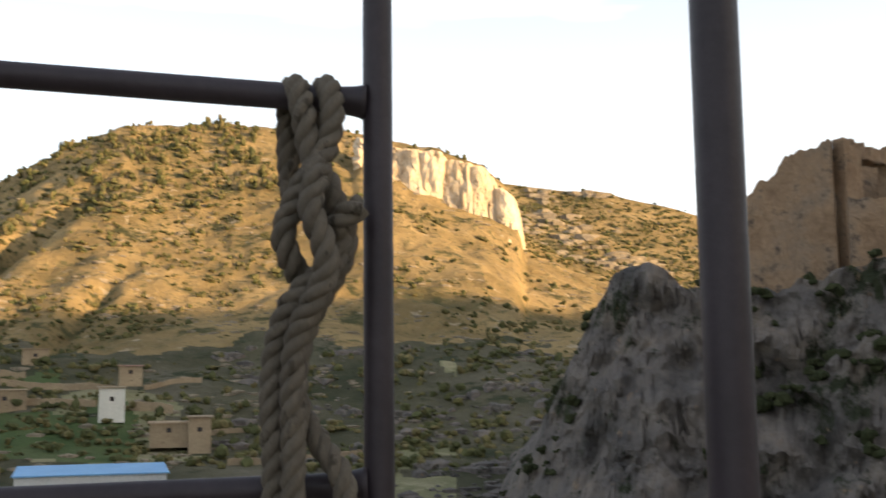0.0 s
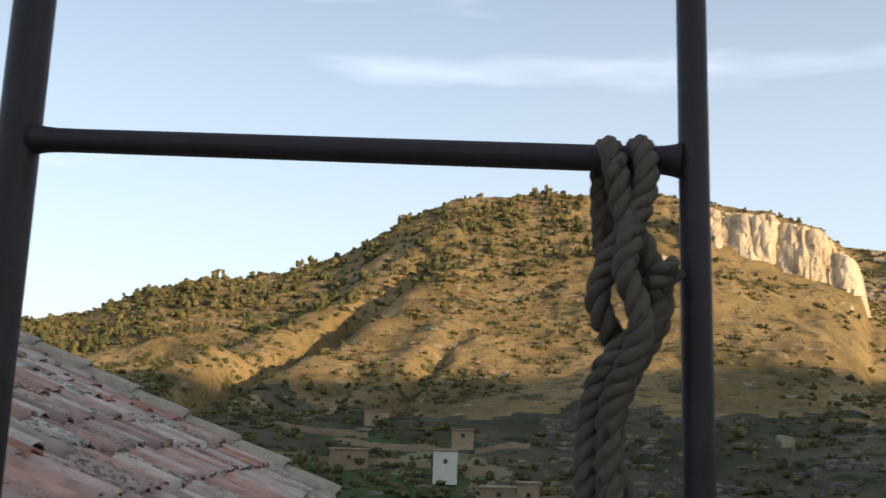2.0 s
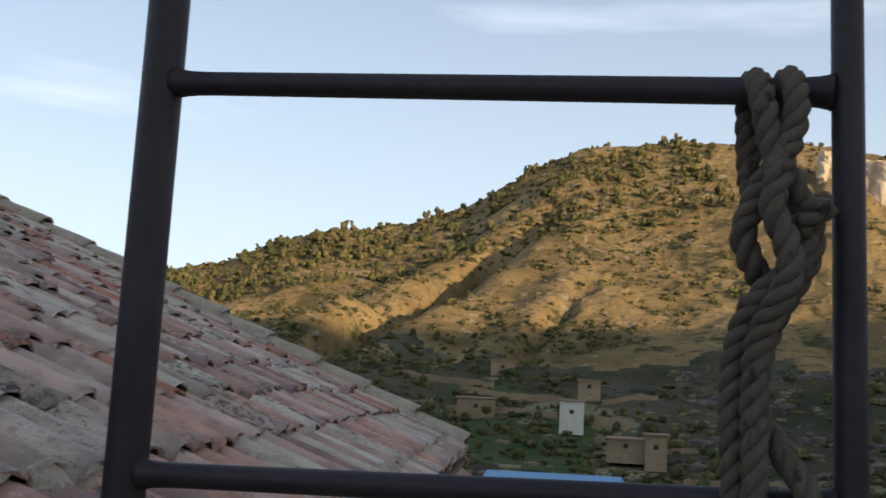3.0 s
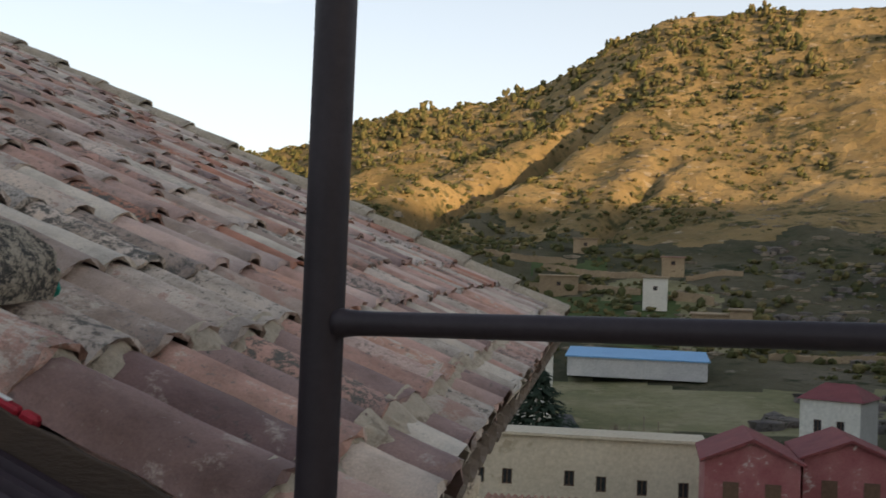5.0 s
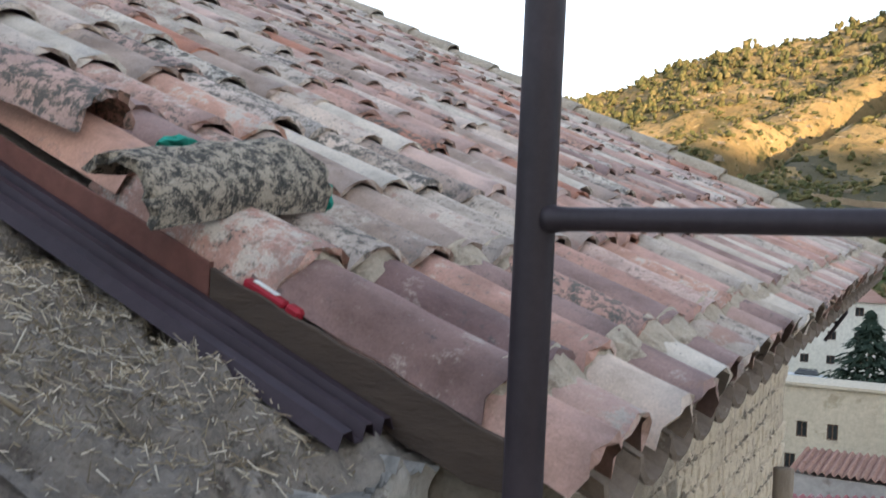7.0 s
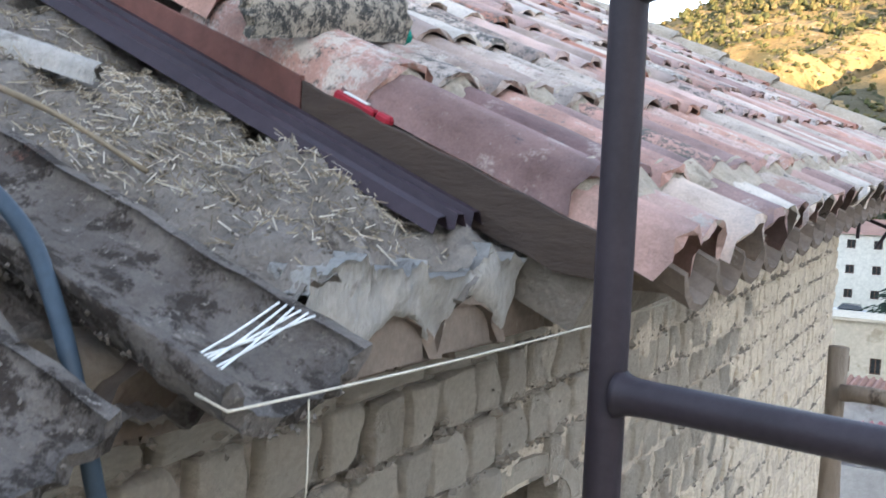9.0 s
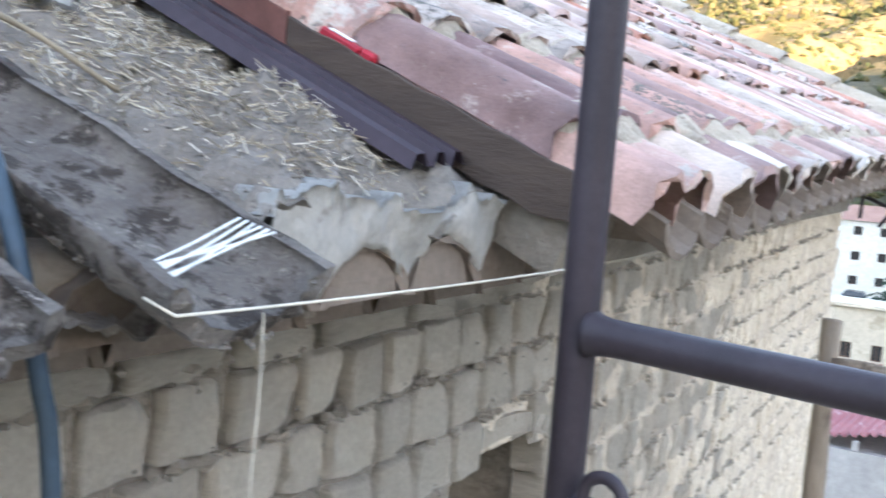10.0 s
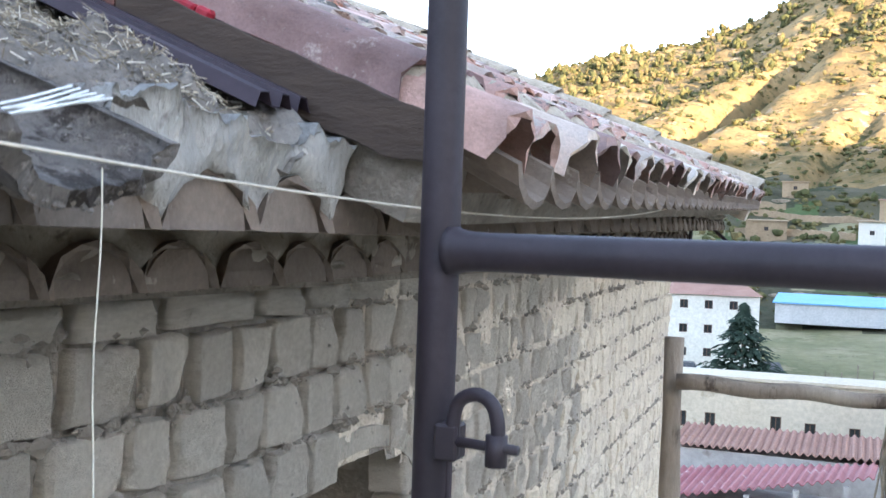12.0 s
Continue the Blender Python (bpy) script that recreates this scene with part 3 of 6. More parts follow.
while len(shrubs) < 15000:
    a, d = rng.uniform(-30, 36), rng.uniform(180, 640) if rng.random() < 0.8 else rng.uniform(300, 1150)
    if 12.6 < a < 21.7 and 520 < d < 566:
        continue
    x, y = d * math.sin(radians(a)), d * math.cos(radians(a))
    dens = float(fbm(x / 45 + 9, y / 45 + 2, 3)) + (0.32 if d > 480 + 4 * a else 0) + (0.12 if a < -4 else -0.05)
    if a > 6 and d < 540:
        dens -= 0.22
    if d < 290:
        dens += 0.10
    if dens < rng.uniform(-0.22, 0.42):
        continue
    w = (0.6 + 2.1 * rng.random() ** 1.6) * (1 if d < 480 else 1.2)
    z = float(land(a, d))
    if d > 500 + 2 * a and a < 9 and rng.random() < 0.22:
        pines.append((x, y, z - 0.3, w * 1.1, w * rng.uniform(1.4, 2.2)))
    shrubs.append((x, y, z - 0.4, w, w * rng.uniform(0.6, 1.0)))
for _ in range(330):
    a = rng.uniform(-26, 9)
    d = rng.uniform(560, 604)
    x, y = d * math.sin(radians(a)), d * math.cos(radians(a))
    if fbm(x / 30, y / 30, 3) > -0.12:
        w = rng.uniform(1.1, 2.6)
        pines.append((x, y, float(land(a, d)) - 0.6, w, w * rng.uniform(0.9, 1.6)))
clump_mesh(shrubs, "scrub", "olive green scrub dotted over the dry slopes", M_LEAF)
clump_mesh(pines, "pine_wood", "small dark pines along the hill crest", M_LEAF, (4, 7))

# loose pale rocks and ledges in the slopes
bmr_v, bmr_f, o = [], [], 0
for _ in range(2600):
    a, d = rng.uniform(-24, 33), rng.uniform(190, 560) if rng.random() < 0.75 else rng.uniform(700, 1120)
    if a < 19 and d > 620:
        continue
    x, y = d * math.sin(radians(a)), d * math.cos(radians(a))
    if fbm(x / 40 + 31, y / 40 + 7, 3) < -0.02:
        continue
    z, r = float(land(a, d)), rng.uniform(0.3, 1.3) * (1 + (d > 600) * 2.2)
    bv = np.array([[math.cos(k * 1.047) * rng.uniform(0.7, 1.3), math.sin(k * 1.047) * rng.uniform(0.7, 1.3), q] for q in (-0.6, 0.4) for k in range(6)] + [[0, 0, rng.uniform(0.6, 0.9)]])
    bmr_v.append(bv * np.array([r * rng.uniform(0.9, 2.0), r, r * 0.7]) + np.array([x, y, z]))
    bmr_f += [tuple(i + o for i in f) for f in [(k, (k + 1) % 6, 6 + (k + 1) % 6, 6 + k) for k in range(6)] + [(6 + k, 6 + (k + 1) % 6, 12) for k in range(6)]]
    o += 13
tagged(raw("hillside_rocks", np.vstack(bmr_v), bmr_f, M_ROCK), "pale boulders and ledges on the hillside", "rocks", kind="stuff")

# pale ledges and dark scrub of the farther hill
bmr_v, bmr_f, o = [], [], 0
far_scrub = []
for _ in range(2600):
    a, d = rng.uniform(19, 36), rng.uniform(860, 1145)
    x, y = d * math.sin(radians(a)), d * math.cos(radians(a))
    z = float(land(a, d))
    if rng.random() < 0.7:
        w = rng.uniform(2.0, 5.0)
        far_scrub.append((x, y, z - 0.8, w, w * rng.uniform(0.5, 0.9)))
        continue
    if fbm(x / 70 + 2, y / 70 + 5, 3) < 0.05:
        continue
    r = rng.uniform(2.0, 6.0)
    bv = np.array([[math.cos(k * 1.047) * rng.uniform(0.6, 1.4), math.sin(k * 1.047) * rng.uniform(0.6, 1.4), q] for q in (-0.6, 0.5) for k in range(6)] + [[0, 0, rng.uniform(0.6, 1.0)]])
    bmr_v.append(bv * np.array([r * rng.uniform(1.0, 2.4), r, r * 0.8]) + np.array([x, y, z]))
    bmr_f += [tuple(i + o for i in f) for f in [(k, (k + 1) % 6, 6 + (k + 1) % 6, 6 + k) for k in range(6)] + [(6 + k, 6 + (k + 1) % 6, 12) for k in range(6)]]
    o += 13
tagged(raw("far_ledges", np.vstack(bmr_v), bmr_f, M_ROCK), "pale limestone ledges on the farther hill", "rocks", kind="stuff")
clump_mesh(far_scrub, "far_scrub", "dark scrub scattered over the farther hill", M_LEAF)

# broken grey ledges on the shaded slope below the limestone cliff
bmr_v, bmr_f, o = [], [], 0
for _ in range(1100):
    a, d = rng.uniform(5, 24), rng.uniform(140, 300)
    x, y = d * math.sin(radians(a)), d * math.cos(radians(a))
    if fbm(x / 22 + 3, y / 22 + 1, 3) < 0.02 - 0.012 * (a - 8):
        continue
    z, r = float(land(a, d)), 0.3 + 1.6 * rng.random() ** 3
    bv = np.array([[math.cos(k * 1.047) * rng.uniform(0.6, 1.4), math.sin(k * 1.047) * rng.uniform(0.6, 1.4), q] for q in (-0.6, 0.5) for k in range(6)] + [[0, 0, rng.uniform(0.6, 1.1)]])
    bmr_v.append(bv * np.array([r * rng.uniform(0.8, 1.7), r, r * 0.9]) + np.array([x, y, z]))
    bmr_f += [tuple(i + o for i in f) for f in [(k, (k + 1) % 6, 6 + (k + 1) % 6, 6 + k) for k in range(6)] + [(6 + k, 6 + (k + 1) % 6, 12) for k in range(6)]]
    o += 13
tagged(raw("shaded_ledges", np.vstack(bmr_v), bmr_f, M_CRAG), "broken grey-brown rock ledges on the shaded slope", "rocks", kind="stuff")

# ---- the crag with the ruined tower ----
ga, gt = np.linspace(19.5, 62, 300), np.concatenate([np.linspace(-0.35, 1.1, 96), np.linspace(1.2, 5, 14)])
GA, GT = np.meshgrid(ga, gt)
foot_d = 72 + 5 * fbm(GA * 0.22, GA * 0 + 1.7, 3) - 0.12 * (GA - 20)
GD = foot_d + GT * np.interp(GA, [20, 27, 40], [26, 16, 14])
gx, gy = GD * np.sin(np.radians(GA)), GD * np.cos(np.radians(GA))
rise = np.clip((GD - foot_d) / np.interp(GA, [20, 27, 40], [26, 16, 14]), 0, 1)
plate = np.interp(GA, [19.5, 21, 23.5, 26, 27, 29.5, 30.5, 33, 45, 62], [-16, -9, 0.5, 8.0, 10.0, 10.2, 8.4, 9.0, 10.2, 8])
ledge = rise + 0.055 * np.sin(rise * 21 + 3 * fbm(GA * 0.5, GD * 0.05, 3))
GZ = -16 + (plate + 16) * np.clip(ledge, 0, 1.02) + 3.4 * fbm(gx / 7, gy / 7, 5, 0.58) * (0.35 + rise) * (1 - 0.5 * rise)
crag_push = 2.4 * fbm(GA * 0.55, GZ / 2.6, 5, 0.62) + 1.6 * np.abs(fbm(GA * 0.35 + GZ / 9, GZ / 5 + 7, 4))
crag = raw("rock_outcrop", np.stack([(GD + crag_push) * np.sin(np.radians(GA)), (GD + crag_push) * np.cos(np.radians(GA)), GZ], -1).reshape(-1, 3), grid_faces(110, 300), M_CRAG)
tagged(crag, "limestone outcrop coloured dark for shade, with bushes, below a ruin", "rock", kind="structure")
crag_bushes = []
for _ in range(620):
    i, j = rng.integers(10, 104), rng.integers(4, 280)
    if fbm(gx[i, j] / 5, gy[i, j] / 5, 2) > 0.02:
        w = rng.uniform(0.4, 1.3)
        crag_bushes.append((gx[i, j], gy[i, j], GZ[i, j] - 0.2, w, w * 0.8))
clump_mesh(crag_bushes, "crag_bushes", "dark bushes growing in the rock ledges", M_BUSH, (4, 8))


def ruin_wall(parent, p0, p1, base, tops, thick, name="wall", hole=None):
    """A broken wall between two plan points; tops are heights at even steps, roughened."""
    p0, p1 = Vector((*p0, 0)), Vector((*p1, 0))
    run, n = p1 - p0, 46
    side = Vector((run.y, -run.x, 0)).normalized() * thick
    pieces, rng_ = [], random.Random(len(tops) * 7 + int(thick * 10))
    verts, faces = [], []
    rows = 26
    tt = np.interp(np.linspace(0, 1, n), np.linspace(0, 1, len(tops)), tops)
    for f in (0, 1):
        for r in range(rows):
            for i in range(n):
                q = p0 + run * (i / (n - 1)) + side * f
                top = tt[i] + 0.5 * (rng_.random() - 0.5) * (1 if f == 0 else 0.8)
                z = base + (top - base) * r / (rows - 1)
                out = (0.22 * float(fbm(i * 0.31, z * 0.7, 3))) * (1 if f == 0 else -1)
                verts.append(q + side.normalized() * -out + Vector((0, 0, z)))
    quad = grid_faces(rows, n)
    if hole:
        quad = [q for q in quad if not (hole[0] <= (q[0] % n) / n <= hole[1] and hole[2] <= (q[0] // n) / rows <= hole[3])]
    m = rows * n
    faces += quad + [tuple(reversed([i + m for i in q])) for q in quad]
    faces += [((rows - 1) * n + i, (rows - 1) * n + i + 1, m + (rows - 1) * n + i + 1, m + (rows - 1) * n + i) for i in range(n - 1)]
    for e in (0, n - 1):
        faces += [(r * n + e, (r + 1) * n + e, m + (r + 1) * n + e, m + r * n + e) for r in range(rows - 1)]
    if hole:
        edges = {}
        for q in quad:
            for a_, b_ in zip(q, q[1:] + q[:1]):
                edges[(a_, b_)] = edges.get((a_, b_), 0) + 1
        for (a_, b_) in list(edges):
            if (b_, a_) not in edges:
                ra, ia = divmod(a_, n)
                if 0 < ra < rows - 1 and 0 < ia < n - 1 or (0 < b_ // n < rows - 1 and 0 < b_ % n < n - 1):
                    faces.append((a_, b_, b_ + m, a_ + m))
    return raw(name, verts, faces, M_RUIN, parent)


def polar(az, d):
    return (d * math.sin(radians(az)), d * math.cos(radians(az)))


ruin = thing("ruined_tower", "ruined brown rammed-earth tower with a broken top on the crag", "ruin")
ruin_wall(ruin, polar(32.6, 89), polar(38.4, 88), 6.5, [14.6, 15.2, 16.6, 18.0, 18.3, 19.8, 20.1, 20.4, 20.9], 1.4)
ruin_wall(ruin, polar(38.4, 88), polar(41.2, 92), 6.5, [20.9, 20.6, 20.2, 20.3, 20.0], 1.4, hole=(0.25, 0.70, 0.62, 0.86))
ruin_wall(ruin, polar(41.2, 92), polar(40.0, 101), 6.5, [20.0, 19.0, 18.5], 1.4)
ruin_wall(ruin, polar(35.0, 97), polar(45.5, 100), 6.5, [18, 20.5, 22, 22, 21.5, 20], 1.2)
ruin_wall(ruin, polar(38.9, 86), polar(50, 90), 6.0, [15.8, 15.2, 15.6, 14.2, 12.8], 1.5, "curtain_wall")


# ---- the village in the valley ----
def gable_house(name, label, az0, az1, d, z0, z1, depth, wall_mat, roof_mat, roof_h=1.2, windows=(), win=(0.9, 1.2), turn=0.0, flat=False, category="house", group=""):
    """A building whose front spans two bearings at a distance. windows: (share along the front, height over the base)."""
    (xa, ya), (xb, yb) = polar(az0, d), polar(az1, d)
    mid = Vector(((xa + xb) / 2, (ya + yb) / 2, 0))
    wide = math.hypot(xb - xa, yb - ya)
    ang = math.atan2(yb - ya, xb - xa) + radians(turn)
    ob = thing(name, label, category, group, at=(mid.x, mid.y, z0))
    ob.rotation_euler = (0, 0, ang)
    h, w2 = z1 - z0, wide / 2
    bm = bmesh.new()
    # front wall with real window openings, cut from strips
    xs = sorted({-w2, w2} | {q for u, v in windows for q in (-w2 + u * wide - win[0] / 2, -w2 + u * wide + win[0] / 2)})
    zs = sorted({0, h} | {q for u, v in windows for q in (v, min(h - 0.05, v + win[1]))})
    holes = [(-w2 + u * wide, v) for u, v in windows]
    for i in range(len(xs) - 1):
        for k in range(len(zs) - 1):
            cx, cz = (xs[i] + xs[i + 1]) / 2, (zs[k] + zs[k + 1]) / 2
            if any(abs(cx - hx) < win[0] / 2 and hz < cz < hz + win[1] for hx, hz in holes):
                continue
            box(bm, (xs[i], 0, zs[k]), (xs[i + 1], 0.35, zs[k + 1]))
    bmesh.ops.remove_doubles(bm, verts=bm.verts, dist=0.001)
    part("wall", bm, wall_mat, ob)
    bm = bmesh.new()
    box(bm, (-w2, 0.35, 0), (-w2 + 0.35, depth, h))
    box(bm, (w2 - 0.35, 0.35, 0), (w2, depth, h))
    box(bm, (-w2 + 0.35, depth - 0.35, 0), (w2 - 0.35, depth, h))
    part("side_wall", bm, wall_mat, ob)
    e = 0.35
    if flat:
        v = [(-w2 - e, -e, h + 0.02), (w2 + e, -e, h + 0.02), (w2 + e, depth + e, h + roof_h), (-w2 - e, depth + e, h + roof_h)]
        v += [(a, b, c + 0.22) for a, b, c in v]
        f = [(0, 1, 2, 3), (4, 5, 6, 7), (0, 1, 5, 4), (1, 2, 6, 5), (2, 3, 7, 6), (3, 0, 4, 7)]
    else:
        v = [(-w2 - e, -e, h), (w2 + e, -e, h), (w2 + e, depth + e, h), (-w2 - e, depth + e, h), (-w2 + 1.5, depth / 2, h + roof_h), (w2 - 1.5, depth / 2, h + roof_h)]
        f = [(0, 1, 5, 4), (1, 2, 5), (2, 3, 4, 5), (3, 0, 4), (3, 2, 1, 0)]
    raw("roof", v, f, roof_mat, ob)
    for hx, hz in holes:
        bm = bmesh.new()
        t = 0.07
        for lo, hi in (((-win[0] / 2, 0.10, 0), (-win[0] / 2 + t, 0.20, win[1])), ((win[0] / 2 - t, 0.10, 0), (win[0] / 2, 0.20, win[1])),
                       ((-win[0] / 2 + t, 0.10, 0), (win[0] / 2 - t, 0.20, t)), ((-win[0] / 2 + t, 0.10, win[1] - t), (win[0] / 2 - t, 0.20, win[1])), ((-t / 2, 0.10, t), (t / 2, 0.20, win[1] - t))):
            box(bm, lo, hi)
        fr = part("window", bm, M_FRAME, ob)
        fr.location = (hx, 0, hz)
        bm = bmesh.new()
        box(bm, (-win[0] / 2, 0.21, 0), (win[0] / 2, 0.24, win[1]))
        part("pane", bm, M_GLASS, fr)
        bm = bmesh.new()
        box(bm, (-win[0] / 2 - 0.1, -0.08, -0.1), (win[0] / 2 + 0.1, 0.1, -0.02))
        part("sill", bm, wall_mat, fr)
    return ob


def rise(d, el):
    return EYE_Z + d * math.tan(radians(el))


gable_house("cream_building", "long cream rendered building with small dark windows", -10.0, 3.0, 80, rise(80, -13.2), rise(80, -7.45), 3.2, M_CREAM, M_CREAM, 0.05,
            [(0.10, 4.6), (0.215, 4.6), (0.47, 4.7), (0.60, 4.4), (0.765, 4.3), (0.93, 4.3), (0.20, 2.3), (0.06, 2.2)], (0.75, 1.15), flat=True)
gable_house("white_apartment_house", "white three-storey house with a red tiled hip roof", -9.7, -5.0, 130, rise(130, -7.6), rise(130, -3.0), 12, M_WHITE, M_REDROOF, 1.6,
            [(u, v) for v in (3.2, 6.0, 8.9) for u in (0.18, 0.45, 0.72)], (0.95, 1.0), turn=6)
gable_house("blue_roofed_shed", "long pale shed with a bright blue sheet roof", -4.3, 3.0, 170, rise(170, -4.2), rise(170, -3.2), 12, M_SHED, M_BLUE, 0.9, flat=True, category="shed")
HUTS = [("white_hut", "narrow whitewashed field hut", -0.48, 0.8, 228, -0.3, 1.2, 4, M_WHITE, M_HUT), ("earth_hut", "ochre earth-walled field hut", -4.23, -2.95, 285, 2.3, 3.15, 5, M_HUT, M_HUT),
        ("earth_hut", "ochre roofless field hut by a meadow", -5.95, -3.9, 240, 0.0, 1.12, 6, M_HUT, M_HUT), ("earth_hut", "ochre earth-walled hut above the meadow", 0.45, 1.62, 252, 1.5, 2.3, 4, M_HUT, M_REDROOF),
        ("earth_hut", "low ochre field hut with a flat roof", 2.06, 3.98, 210, -1.6, -0.62, 5, M_HUT, M_HUT), ("earth_hut", "tall ochre field hut", 4.0, 5.15, 209, -2.0, -0.35, 5, M_HUT, M_HUT),
        ("earth_hut", "small ochre hut at the foot of the slope", -7.6, -6.3, 205, -1.5, -0.5, 5, M_HUT, M_HUT)]
for nm, lab, a0, a1, d, e0, e1, dep, wm, rm in HUTS:
    gable_house(nm, lab, a0, a1, d, rise(d, e0) - 1.2, rise(d, e1) - 0.3, dep, wm, rm, 0.3, [(0.5, (rise(d, e1) - rise(d, e0)) * 0.62 + 0.6)], (0.9, 0.9), flat=True, category="hut", group="field huts")


def dry_wall(az0, d0, az1, d1, h):
    """A low stone field wall that follows the ground."""
    n, verts = 40, []
    for i in range(n):
        a, d = az0 + (az1 - az0) * i / (n - 1), d0 + (d1 - d0) * i / (n - 1)
        z = float(land(a, d))
        for k, (o, q) in enumerate(((0, -0.8), (0, 1), (0.6, 1), (0.6, -0.8))):
            x, y = polar(a, d + o)
            verts.append((x, y, z + (h * q if q > 0 else q) + (0.35 * (random.random() - 0.5) if q > 0 else 0)))
    f = [(i * 4 + k, i * 4 + (k + 1) % 4, i * 4 + 4 + (k + 1) % 4, i * 4 + 4 + k) for i in range(n - 1) for k in range(4)]
    tagged(raw("field_wall", verts, f, M_HUT), "low earth and stone terrace wall across the slope", "wall", "terrace walls")


for q in ((-5.8, 262, 0.3, 258, 1.5), (-6.5, 246, -0.6, 240, 1.5), (1.0, 238, 3.2, 236, 2.0), (1.7, 262, 4.6, 264, 1.2), (4.5, 222, 8, 226, 1.0), (-9, 275, -4, 272, 1.6), (6, 196, 13, 200, 1.2)):
    dry_wall(*q)


def fir(x, y, z, h):
    ob = thing("fir_tree", "dark green conical fir beside the white house", "tree", at=(x, y, z))
    v, f = sweep([(0, 0, 0), (0, 0, h * 0.5), (0, 0, h)], [0.22, 0.14, 0.02], 8)
    raw("trunk", v, f, M_POLE, ob)
    r_ = np.random.default_rng(3)
    V, Fc, o = [], [], 0
    for i in range(2600):
        t = r_.random() ** 0.8
        R = (1 - t) * h * 0.60 + 0.15
        a, rr = r_.uniform(0, 6.283), R * r_.uniform(0.35, 1.12) * (0.85 + 0.25 * math.sin(t * 40))
        c = np.array([rr * math.cos(a), rr * math.sin(a), h * (0.08 + 0.92 * t) - rr * 0.25])
        out, s = np.array([math.cos(a), math.sin(a), -0.35]), r_.uniform(0.22, 0.5) * (1.2 - 0.6 * t)
        side = np.array([-math.sin(a), math.cos(a), 0])
        up = np.array([0, 0, 1.0])
        V += [c - out * s, c + side * s * 0.55 + up * 0.05, c + out * s * 1.3, c - side * s * 0.55 + up * 0.05, c + up * s * 0.4]
        Fc += [(o, o + 1, o + 4), (o + 1, o + 2, o + 4), (o + 2, o + 3, o + 4), (o + 3, o, o + 4), (o, o + 3, o + 2, o + 1)]
        o += 5
    raw("crown", V, Fc, M_FIR, ob)


fx, fy = polar(-5.75, 104)
fir(fx, fy, rise(104, -8.2), rise(104, -3.4) - rise(104, -8.2))

# the lane by the white house, its parked car and posts
lane_v = []
for i in range(16):
    t = i / 15
    a, d = -4.6 + 2.2 * (1 - t), 92 + 50 * t
    for s in (-1.6, 1.6):
        x, y = polar(a, d)
        lane_v.append((x + s, y, land_at(x + s, y) + 0.25))
tagged(raw("road", lane_v, grid_faces(16, 2), M_ASPHALT), "narrow grey lane past the white house", "road", kind="structure")
car = thing("parked_car", "pale grey parked car beside the white house", "car", at=(*polar(-8.6, 112), rise(112, -7.3)))
car.rotation_euler = (0, 0, 0.1)
bm = bmesh.new()
for v in box(bm, (-2, -0.85, 0.35), (2, 0.85, 0.9), 0.12):
    v.co.z += 0.06 * math.cos(v.co.x)
part("body", bm, M_CAR, car)
bm = bmesh.new()
for v in box(bm, (-1.3, -0.75, 0.92), (1.1, 0.75, 1.45), 0.08):
    if v.co.z > 1.2:
        v.co.x *= 0.75
        v.co.y *= 0.88
part("cabin", bm, M_GLASS, car)
for wx in (-1.25, 1.25):
    for wy in (-0.8, 0.8):
        v, f = sweep([(wx, wy - 0.1, 0.33), (wx, wy + 0.1, 0.33)], 0.33, 14)
        raw("wheel", v, f, M_RUBBER, car)
for k in range(7):
    a, d = -3.9 + 0.75 * k, 100 + 5 * k
    x, y = polar(a, d)
    z = land_at(x, y)
    v, f = sweep([(x, y, z - 0.2), (x + 0.02, y, z + 2.2 + 0.5 * (k % 3))], 0.07, 6)
    tagged(raw("fence_post", v, f, M_POLE), "thin grey post at the field edge", "post", "field posts")

# near roofs below
def sheet(verts_of, nu, nv, name, mat, parent, label=""):
    vs = [verts_of(u / (nu - 1), v / (nv - 1)) for v in range(nv) for u in range(nu)]
    lo = len(vs)
    vs2 = [(x, y, z - 0.02) for x, y, z in vs]
    q = grid_faces(nv, nu)
    rim = [(i, i + 1, lo + i + 1, lo + i) for i in range(nu - 1)] + [((nv - 1) * nu + i, (nv - 1) * nu + i + 1, lo + (nv - 1) * nu + i + 1, lo + (nv - 1) * nu + i) for i in range(nu - 1)]
    return raw(name, vs + vs2, q + [tuple(reversed([i + lo for i in f])) for f in q] + rim, mat, parent, label)


barn = thing("red_roofed_shed", "shed with a faded red corrugated roof and pale wall", "shed")
sheet(lambda u, v: (-3.3 + 4.0 * u + 0.1 * v, 19.0 + 2.6 * v, -4.85 + 0.85 * u + v * (0.10 - 0.35 * u) + 0.035 * math.sin(u * 150)), 150, 6, "roof", M_PINK, barn, "faded red corrugated sheet roof")
bm = bmesh.new()
box(bm, (-3.2, 19.2, -10), (0.6, 21.5, -5.0))
part("wall", bm, M_GREYWALL, barn)
bm = bmesh.new()
for k in range(5):
    box(bm, (-3.2 + 0.85 * k, 18.93, -5.11 + 0.18 * k), (-3.1 + 0.85 * k, 19.05, -4.93 + 0.18 * k))
box(bm, (-2.9, 18.96, -9.0), (0.6, 19.15, -4.95))
part("front_wall", bm, M_GREYWALL, barn)
store = thing("tiled_outhouse", "low grey-rendered outhouse with a wavy tile edge", "outhouse")
sheet(lambda u, v: (-3.4 + 6.6 * u, 22.2 + 2.2 * v, -4.36 + 0.10 * u + 0.10 * v + 0.04 * math.sin(u * 260)), 180, 5, "roof", M_REDROOF, store)
bm = bmesh.new()
box(bm, (-3.3, 22.3, -11), (3.1, 24.2, -4.45))
part("wall", bm, M_GREYWALL, store)


